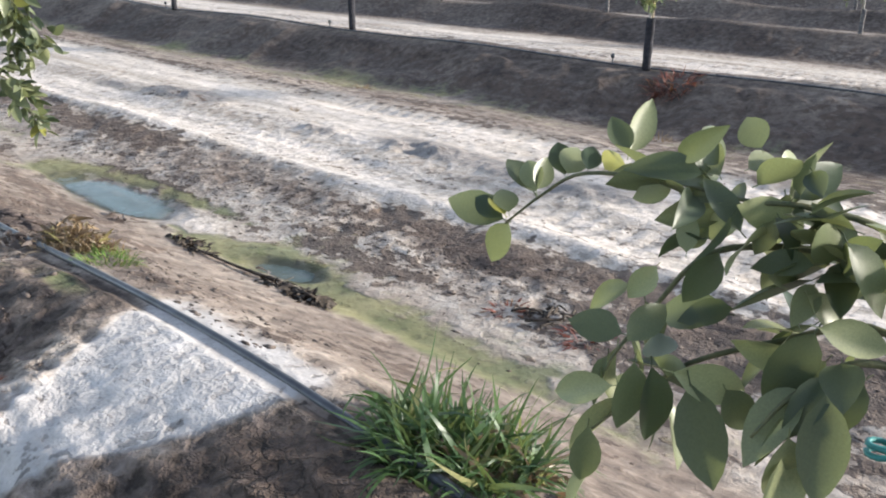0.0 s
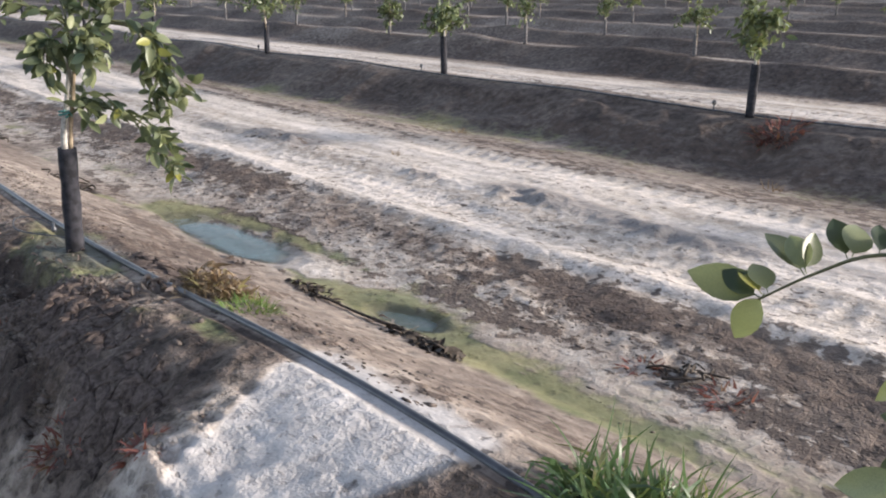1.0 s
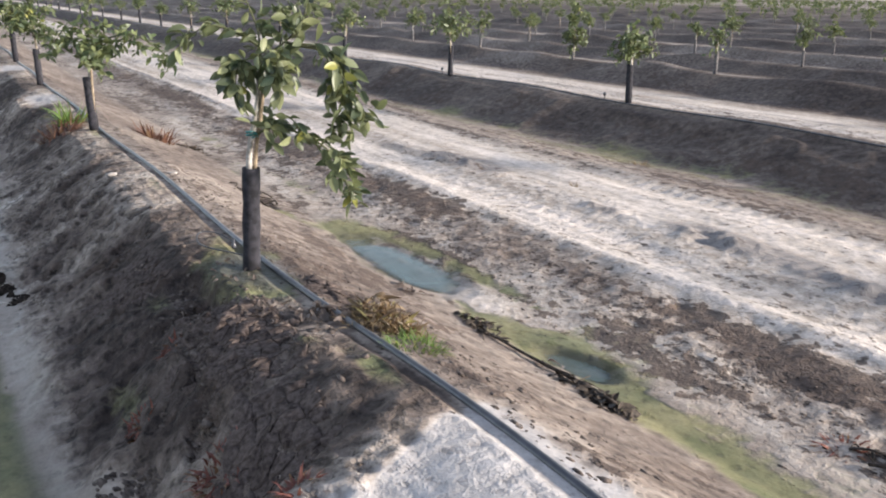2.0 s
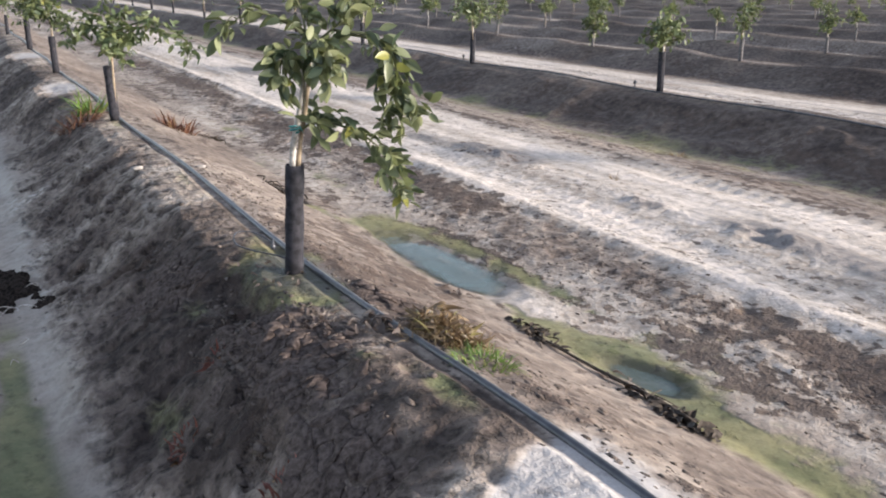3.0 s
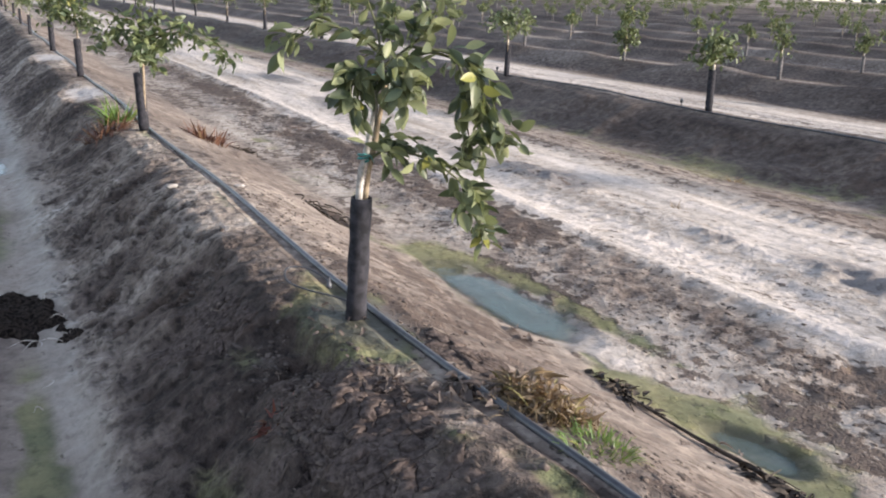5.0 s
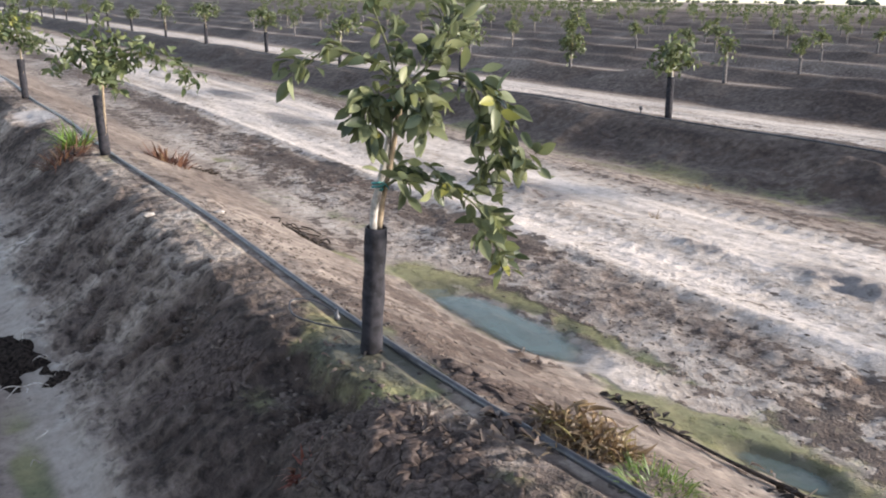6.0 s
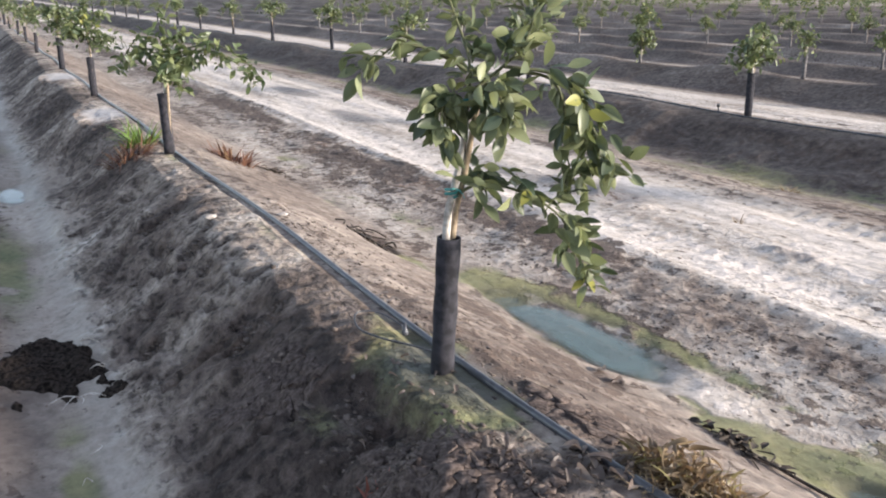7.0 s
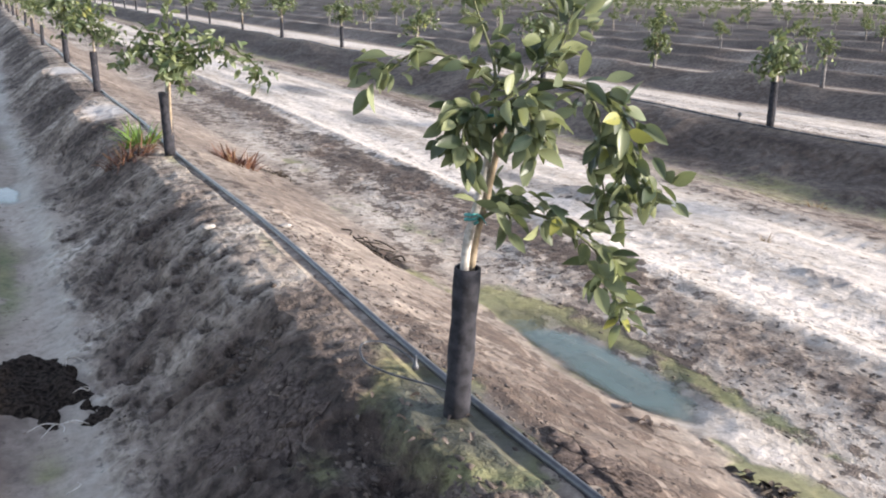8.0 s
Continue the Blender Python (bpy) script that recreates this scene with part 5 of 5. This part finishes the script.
def add_part_blades(ob, name, mat, x, y, count, length, width, seed, radius, lean=0.6, droop=1.2, label=""):
    rng = random.Random(seed)
    bm = bmesh.new()
    ox, oy, oz = ob.location
    for _ in range(count):
        a, r = rng.uniform(0, 6.283), radius * math.sqrt(rng.random())
        bx, by = x + r * math.cos(a), y + r * math.sin(a)
        way = (lean * math.cos(a) + rng.gauss(0, 0.3), lean * math.sin(a) + rng.gauss(0, 0.3), 1)
        add_blade(bm, (bx - ox, by - oy, at(bx, by) - oz - 0.01), way, length * rng.uniform(0.4, 1.1), width * rng.uniform(0.6, 1.2), droop * rng.uniform(0.3, 1.5), 5, rng.uniform(-0.8, 0.8))
    return part(name, bm, mat, ob, label)


clump = thing("grass_clump", (-1.0, 1.32, at(-1.0, 1.32)), "lush dark green grass clump with curling blades beside the hose", "grass")
single_blades(clump, GRASS, -1.02, 1.33, 290, 0.21, 3, 0.19, 0.12, 0.85)
tagged(add_part_blades(clump, "undergrowth", GRASS, -1.0, 1.33, 380, 0.17, 0.010, 29, 0.17, 0.7, 1.6), kind="stuff")
single_blades(clump, DRY, -0.90, 1.34, 60, 0.15, 4, 0.15, 0.09, 0.4)
dry = thing("dry_weed", (-2.90, 1.31, at(-2.90, 1.31)), "withered brown weed clump growing against the hose", "weed")
single_blades(dry, DRY, -2.86, 1.345, 170, 0.115, 6, 0.16, 0.07, 0.4)
wilt_rng = random.Random(33)
WILTED = []
for i in range(5):
    wilt = bmesh.new()
    add_leaf(wilt, Matrix.Identity(4), 1.0, 0.26 + 0.04 * i, 0.8, 0.5 + 0.25 * i, 7)
    WILTED.append(mesh_of("wilted_leaf", wilt, DRY))
for _ in range(280):
    a, r = wilt_rng.uniform(0, 6.283), math.sqrt(wilt_rng.random())
    bx, by = -2.86 + 0.18 * r * math.cos(a), 1.345 + 0.075 * r * math.sin(a)
    up = wilt_rng.random() * 0.115 * (1.15 - r)
    leaf = new("wilted_leaf", WILTED[wilt_rng.randrange(5)])
    leaf.parent = dry
    s_leaf = wilt_rng.uniform(0.02, 0.042)
    way = (wilt_rng.gauss(0, 1), wilt_rng.gauss(0, 1), wilt_rng.gauss(0.3, 0.7))
    leaf.matrix_basis = aim((bx - dry.location.x, by - dry.location.y, at(bx, by) - dry.location.z + up), way, wilt_rng.gauss(0, 1)) @ Matrix.Diagonal((s_leaf, s_leaf, s_leaf, 1))
tagged(add_part_blades(dry, "undergrowth", DRY, -2.84, 1.35, 900, 0.075, 0.004, 5, 0.14, 0.5, 2.4), kind="stuff")
add_part_blades(dry, "green_shoot", SHOOTS, -2.58, 1.33, 420, 0.055, 0.003, 7, 0.085, 0.6, 1.2, "fresh bright green shoots")
green, _ = tuft("broad_weed", -8.30, 1.04, "green weed with red withered stems beside a tree", "weed", SHOOTS, 60, 0.26, 0.022, 8, 0.8, 1.0, 0.09)
add_part_blades(green, "withered_growth", REED, -8.0, 0.92, 130, 0.17, 0.012, 9, 0.16, 0.7, 1.2, "withered rust-red stems")
reeds, _ = tuft("dry_reeds", -8.25, 1.70, "cluster of dry rust-brown reeds on the berm side", "weed", REED, 110, 0.17, 0.018, 10, 0.55, 1.1, 0.15)
for i, (x, y, s) in enumerate(((-2.44, 0.68, 1.2), (-1.98, 0.73, 0.8), (-1.56, 2.52, 1.3), (-1.9, 2.5, 1.0), (-3.02, 0.575, 0.9), (-3.58, 6.30, 3.2), (-3.27, 0.755, 0.8))):
    tuft("red_weed", x, y, "low withered rust-red weed on bare soil", "weed", RUST, int(120 * s), 0.06 * s ** 0.5, 0.011, 50 + i, 1.4, 1.2, 0.06 * s, "low red weeds", 0.5)
for i, (x, y) in enumerate(((-3.12, 5.42), (-5.32, 4.0), (-6.1, 5.3), (-1.9, 5.2))):
    tuft("dry_sprig", x, y, "small dark withered sprig on the wheel road", "weed", DRY, 26 if i != 1 else 9, 0.09, 0.008, 70 + i, 1.0, 0.8, 0.07 if i != 1 else 0.02, "withered sprigs")


def litter_pile(x, y, count, radius, seed, size=0.05, label="pale dead leaves caught against the hose"):
    rng = random.Random(seed)
    ob = thing("leaf_litter", (x, y, at(x, y)), label, "leaf litter", "dead leaves")
    for _ in range(count):
        bm = bmesh.new()
        bx, by = rng.gauss(0, radius), rng.gauss(0, radius * 0.6)
        s = size * rng.uniform(0.5, 1.1)
        add_leaf(bm, aim((bx, by, at(x + bx, y + by) - at(x, y) + 0.012), (rng.gauss(0, 1), rng.gauss(0, 1), rng.uniform(-0.05, 0.5)), rng.gauss(0, 0.6)), s, s * 0.5, 0.95, 0.9, 5)
        part("dead_leaf", bm, LITTER, ob)
    return ob


litter_pile(-2.98, 1.19, 26, 0.055, 11, 0.056)
litter_pile(-3.12, 1.03, 44, 0.075, 12, 0.030, "pale dead leaves scattered on the berm")
litter_pile(-2.911, 2.059, 3, 0.03, 28, 0.05, "few fallen leaves on the waterlogged branch")
litter_pile(-3.847, 1.933, 7, 0.05, 13, 0.05, "few dead leaves by the puddle's shore")
litter_pile(-3.72, 1.04, 26, 0.14, 14, 0.03, "small pale dead leaves round the trunk wrap")


def drift_branch():
    rng = random.Random(15)
    ob = thing("fallen_branch", (-2.93, 2.01, 0.10), "dark waterlogged branch lying in the furrow mud", "branch")
    path = [(-3.258, 1.991), (-3.075, 2.006), (-2.93, 2.015), (-2.795, 2.03), (-2.641, 2.039), (-2.447, 2.03)]
    bm = bmesh.new()
    pts = curve_points([(x + 2.93, y - 2.01, at(x, y) - 0.10 + 0.012) for x, y in path], 24)
    tube(bm, pts, [0.004 + 0.006 * (i / 23) for i in range(24)], 7)
    part("stem", bm, DARK_WOOD, ob)
    for i in range(14):
        p = pts[rng.choice((1, 2, 3, 17, 18, 19, 20, 21, 22))]
        bm = bmesh.new()
        q = [p, p + Vector((rng.uniform(-0.05, 0.05), rng.gauss(0, 0.02), rng.uniform(0, 0.008))), p + Vector((rng.uniform(-0.11, 0.11), rng.gauss(0, 0.035), 0.002))]
        tube(bm, curve_points(q, 7), [0.004, 0.004, 0.0035, 0.003, 0.003, 0.002, 0.0015], 5)
        part("side_twig", bm, DARK_WOOD, ob)
    for i in range(150):
        u = rng.choice((rng.gauss(-0.42, 0.07), rng.gauss(0.38, 0.10), rng.gauss(0.42, 0.07)))
        x, y = -2.93 + u, 2.015 + rng.gauss(0, 0.026)
        bm = bmesh.new()
        size = rng.uniform(0.025, 0.06)
        add_leaf(bm, aim((u, y - 2.01, at(x, y) - 0.10 + 0.008), (rng.gauss(0, 1), rng.gauss(0, 1), rng.uniform(0, 0.35)), rng.gauss(0, 0.5)), size, size * 0.5, 0.5, 0.3, 3)
        part("bark_flake", bm, DARK_WOOD, ob)


drift_branch()


def brush(x, y, seed, count, reach, label, mat=DARK_WOOD):
    rng = random.Random(seed)
    ob = thing("twig_debris", (x, y, at(x, y)), label, "twigs", "dark twig debris")
    for _ in range(count):
        bm = bmesh.new()
        ax, ay = rng.gauss(0, reach * 0.4), rng.gauss(0, reach * 0.25)
        bx, by = ax + rng.gauss(0, reach * 0.5), ay + rng.gauss(0, reach * 0.3)
        p0 = Vector((ax, ay, at(x + ax, y + ay) - at(x, y) + 0.006))
        p2 = Vector((bx, by, at(x + bx, y + by) - at(x, y) + 0.008))
        p1 = (p0 + p2) / 2 + Vector((rng.gauss(0, 0.02), rng.gauss(0, 0.02), rng.uniform(0.0, 0.02)))
        tube(bm, curve_points([p0, p1, p2], 7), rng.uniform(0.002, 0.006), 5)
        part("twig", bm, mat, ob)
    return ob


brush(-3.335, 1.981, 16, 5, 0.07, "tangle of dark rotten twigs at the furrow edge")
brush(-5.989, 1.856, 17, 30, 0.22, "tangle of dark roots on the berm's foot")
brush(-8.334, 2.03, 18, 14, 0.16, "dark twigs lying in the furrow")
brush(-1.75, 2.55, 19, 16, 0.14, "dark twig scraps on crumbled soil")


def muck_mound():
    """Black rotten stuff, heaped and crumbled."""
    n = 64
    xs, ys = np.meshgrid(np.linspace(-5.72, -4.72, n), np.linspace(-0.12, 0.42, n))
    edge = 1 - np.sqrt(((xs + 5.22) / 0.47) ** 2 + ((ys - 0.14 - 0.12 * (xs + 5.20)) / 0.23) ** 2) + 0.75 * fbm(xs * 5, ys * 8, 81, 5)
    h = land(xs, ys) - 0.02 + 0.045 * smooth(-0.05, 0.5, edge) + 0.03 * smooth(0, 0.3, edge) * fbm(xs * 20, ys * 20, 82, 4)
    bm = bmesh.new()
    vs = [[bm.verts.new((xs[j, i], ys[j, i], h[j, i])) for i in range(n)] for j in range(n)]
    for j in range(n - 1):
        for i in range(n - 1):
            if edge[j, i] > -0.1:
                bm.faces.new((vs[j][i], vs[j][i + 1], vs[j + 1][i + 1], vs[j + 1][i]))
    bmesh.ops.delete(bm, geom=[v for v in bm.verts if not v.link_faces], context="VERTS")
    return tagged(new("muck_mound", mesh_of("muck_mound", bm, MUCK)), "heap of black rotten muck in the furrow", "muck")


muck_mound()


def cell_outline(c, others, reach):
    """The corners of the ground nearer to c than to any of the others."""
    ring = [c + Vector((reach * math.cos(a), reach * math.sin(a))) for a in [math.pi * k / 4 for k in range(8)]]
    for o in others:
        mid, way = (c + o) / 2, o - c
        cut = []
        for p, q in zip(ring, ring[1:] + ring[:1]):
            a, b = (p - mid).dot(way), (q - mid).dot(way)
            if a <= 0:
                cut.append(p)
            if a * b < 0:
                cut.append(p.lerp(q, a / (a - b)))
        ring = cut
    return ring


def crust_patch(x0, x1, y0, y1, step, seed, label):
    """Dried mud, split into uneven plates with open cracks between them."""
    rng = random.Random(seed)
    cx, cy = (x0 + x1) / 2, (y0 + y1) / 2
    ob = thing("mud_crust", (cx, cy, at(cx, cy)), label, "mud crust", "patches of cracked mud")
    seeds = []
    for i in range(int((x1 - x0) / step) + 1):
        for j in range(int((y1 - y0) / step) + 1):
            seeds.append(Vector((x0 + (i + rng.uniform(0.05, 0.95)) * step, y0 + (j + rng.uniform(0.05, 0.95)) * step)))
    for c in seeds:
        d = math.hypot((c.x - cx) / (x1 - x0) * 2, (c.y - cy) / (y1 - y0) * 2)
        if d + 0.35 * float(fbm(np.array([c.x * 5]), np.array([c.y * 5]), seed, 3)[0]) > rng.uniform(0.75, 1.0):
            continue
        ring = cell_outline(c, [o for o in seeds if o is not c and (o - c).length < step * 2.6], step * 1.2)
        if len(ring) < 3:
            continue
        fine = []
        for p, q in zip(ring, ring[1:] + ring[:1]):
            fine += [p, p.lerp(q, 0.5) + Vector((rng.gauss(0, 0.06), rng.gauss(0, 0.06))) * step]
        tilt = Vector((rng.gauss(0, 0.08), rng.gauss(0, 0.08)))
        up = rng.uniform(0.003, 0.011) * (1.2 - 0.8 * d)
        xs = np.array([p.x for p in fine] + [c.x])
        ys = np.array([p.y for p in fine] + [c.y])
        base = land(xs, ys)
        bm = bmesh.new()
        rows = []
        for shrink, height in ((1.0, -0.02), (0.965, 0.75), (0.90, 1.0)):
            row = []
            for p, z in zip(fine, base):
                q = c + (p - c) * shrink
                row.append(bm.verts.new((q.x - cx, q.y - cy, 0.85 * z + 0.15 * base[-1] + height * up + (rng.gauss(0, 0.0012) if height > 0 else 0) + tilt.dot(q - c) * height - ob.location.z - (0.014 if height < 0 else 0))))
            rows.append(row)
        top = bm.verts.new((c.x - cx, c.y - cy, base[-1] + up * rng.uniform(0.75, 1.15) - ob.location.z))
        n = len(fine)
        for a, b in zip(rows, rows[1:]):
            for k in range(n):
                bm.faces.new((a[k], a[(k + 1) % n], b[(k + 1) % n], b[k]))
        for k in range(n):
            bm.faces.new((rows[-1][k], rows[-1][(k + 1) % n], top))
        part("plate", bm, CRUST, ob)
    return ob


crust_patch(-3.48, -2.62, 0.70, 1.10, 0.043, 91, "dark mud crust cracked into small raised plates")
crust_patch(-4.35, -3.86, 0.60, 0.92, 0.050, 92, "grey mud crust broken into low crumbly plates")
crust_patch(-2.62, -2.10, 0.62, 0.96, 0.050, 93, "grey mud crust broken into low crumbly plates")
crust_patch(-3.62, -3.05, 1.27, 1.47, 0.050, 94, "brown mud crust flaking off beside the hose")


def pale_stone(x, y, size, seed):
    rng = random.Random(seed)
    bm = bmesh.new()
    lump(bm, (0, 0, size * 0.25), size, rng, 0.5)
    ob = new("pale_stone", mesh_of("pale_stone", bm, PALE_STONE))
    ob.location = (x, y, at(x, y))
    return tagged(ob, "small pale stone lying on the berm", "stone", "pale stones")


pale_stone(-5.66, 1.28, 0.028, 95)
pale_stone(-5.76, 0.95, 0.032, 96)


def root_piece(x, y, seed, arms, reach):
    rng = random.Random(seed)
    ob = thing("bleached_root", (x, y, at(x, y) + 0.022), "small bleached white forked root on the mud", "root", "bleached roots")
    for _ in range(arms):
        bm = bmesh.new()
        a = rng.uniform(0, 6.28)
        r = reach * rng.uniform(0.5, 1.0)
        end = (r * math.cos(a), r * math.sin(a), rng.uniform(0, 0.03))
        mid = (end[0] * 0.5 + rng.gauss(0, 0.012), end[1] * 0.5 + rng.gauss(0, 0.012), 0.025)
        tube(bm, curve_points([(0, 0, 0.01), mid, end], 8), [0.003, 0.0028, 0.0026, 0.0023, 0.0021, 0.0018, 0.0015, 0.001], 5)
        part("root_arm", bm, PALE_ROOT, ob)


root_piece(-4.80, 0.22, 21, 5, 0.12)
root_piece(-5.30, 0.29, 22, 2, 0.10)
root_piece(-4.95, 0.33, 24, 2, 0.06)
root_piece(-4.32, 0.20, 25, 1, 0.05)
root_piece(-4.15, 0.19, 26, 1, 0.05)


def dripper():
    """Thin feed tube looping from the hose to an emitter at the tree's foot."""
    ob = thing("drip_tube", (-3.95, 1.10, at(-3.95, 1.10)), "thin black looped drip tube with small emitter at the tree", "drip tube")
    path = [(-3.76, 1.20), (-3.84, 1.13), (-3.94, 1.065), (-4.05, 1.03), (-4.12, 1.05), (-4.11, 1.12), (-4.03, 1.17), (-3.97, 1.16)]
    pts = [(x + 3.95, y - 1.10, at(x, y) - at(-3.95, 1.10) + (0.012, 0.028, 0.026, 0.032, 0.055, 0.050, 0.03, 0.02)[i]) for i, (x, y) in enumerate(path)]
    bm = bmesh.new()
    tube(bm, curve_points(pts, 40), 0.0035, 6)
    part("feed_tube", bm, HOSE, ob)
    bm = bmesh.new()
    c = Vector(pts[-1])
    tube(bm, [c, c + Vector((0, 0, 0.012)), c + Vector((0, 0, 0.02)), c + Vector((0, 0, 0.045))], [0.010, 0.012, 0.006, 0.004], 8)
    part("emitter", bm, HOSE, ob)


dripper()


def sprinkler(x, y):
    ob = thing("micro_sprinkler", (x, y, at(x, y)), "small black sprinkler stake beside a far tree", "sprinkler", "sprinkler stakes")
    bm = bmesh.new()
    tube(bm, [(0, 0, -0.02), (0, 0, 0.05)], 0.007, 6)
    part("spike", bm, HOSE, ob)
    bm = bmesh.new()
    tube(bm, [(0, 0, 0.045), (0, 0, 0.055), (0, 0, 0.075), (0, 0, 0.085)], [0.010, 0.020, 0.018, 0.008], 8)
    part("nozzle", bm, HOSE, ob)


for x in ROW2_X:
    sprinkler(x - 0.36, ROW_Y + ROW_GAP - 0.03)


def clods():
    """Crumbs of earth, strewn where the crust is broken."""
    rng = np.random.default_rng(27)

    def strew(n, x, y, lo, hi):
        return np.stack([x, y, lo + (hi - lo) * rng.random(n) ** 2.2], 1)

    def lumpy(n):
        x, y = rng.uniform(-7.5, -2.1, n * 12), rng.uniform(0.40, 1.02, n * 12)
        pick = np.argsort(-(gouges(x, y) * (lit_silt_cover(x, y) < 0.2) + 0.6 * rng.random(n * 12)))[:n]
        return x[pick], y[pick]

    flank_x, flank_y = rng.uniform(-8.5, -1.9, 26000), rng.uniform(0.34, 1.08, 26000)
    keep = fbm(flank_x * 3.0, flank_y * 4.0, 53, 4) + 0.9 * np.exp(-((flank_x + 3.2) / 0.6) ** 2 - ((flank_y - 0.88) / 0.22) ** 2) > rng.uniform(0.25, 1.9, 26000) + 0.30 * smooth(-4.2, -5.2, flank_x) + 0.5 * smooth(0.25, -0.25, fbm(flank_x * 1.1, flank_y * 1.7, 68, 3))
    keep &= (lit_silt_cover(flank_x, flank_y) < 0.3) & (np.hypot((flank_x + 3.72) / 0.35, (flank_y - 1.05) / 0.16) > 1)
    n = int(keep.sum())
    rows = [strew(n, flank_x[keep], flank_y[keep], 0.004, 0.016),
            strew(900, *lumpy(900), 0.007, 0.024),
            strew(380, rng.normal(-3.1, 0.4, 380), rng.normal(0.90, 0.12, 380), 0.005, 0.018),
            strew(1500, rng.uniform(-8, -0.6, 1500), rng.normal(2.64, 0.17, 1500), 0.003, 0.012),
            strew(1100, rng.uniform(-6, -1.6, 1100), 1.25 + np.abs(rng.normal(0, 0.20, 1100)), 0.003, 0.013),
            strew(400, rng.uniform(-9, -0.8, 400), rng.uniform(1.3, 5.4, 400), 0.003, 0.008)]
    rows = np.concatenate(rows)
    n = len(rows)
    zs = land(rows[:, 0], rows[:, 1])
    unit = bmesh.new()
    bmesh.ops.create_icosphere(unit, subdivisions=1, radius=1.0)
    shape = np.array([v.co[:] for v in unit.verts])
    tris = np.array([[v.index for v in f.verts] for f in unit.faces])
    unit.free()
    m = len(shape)
    size = rows[:, 2][:, None] * rng.uniform(0.55, 1.3, (n, m))
    spread = np.stack([rng.uniform(0.8, 2.2, n), rng.uniform(0.6, 1.1, n), rng.uniform(0.15, 0.40, n)], 1)
    place = np.stack([rows[:, 0], rows[:, 1], zs], 1)
    verts = place[:, None, :] + shape[None] * size[:, :, None] * spread[:, None, :]
    faces = (tris[None] + (np.arange(n) * m)[:, None, None]).reshape(-1, 3)
    me = bpy.data.meshes.new("soil_clods")
    me.vertices.add(n * m)
    me.vertices.foreach_set("co", verts.ravel())
    me.loops.add(faces.size)
    me.loops.foreach_set("vertex_index", faces.ravel().astype(np.int32))
    me.polygons.add(len(faces))
    me.polygons.foreach_set("loop_start", np.arange(0, faces.size, 3, dtype=np.int32))
    me.update(calc_edges=True)
    me.materials.append(CLOD)
    return tagged(new("soil_clods", me), "scattered crumbs and clods of dry brown earth", "clods", kind="stuff")


clods()
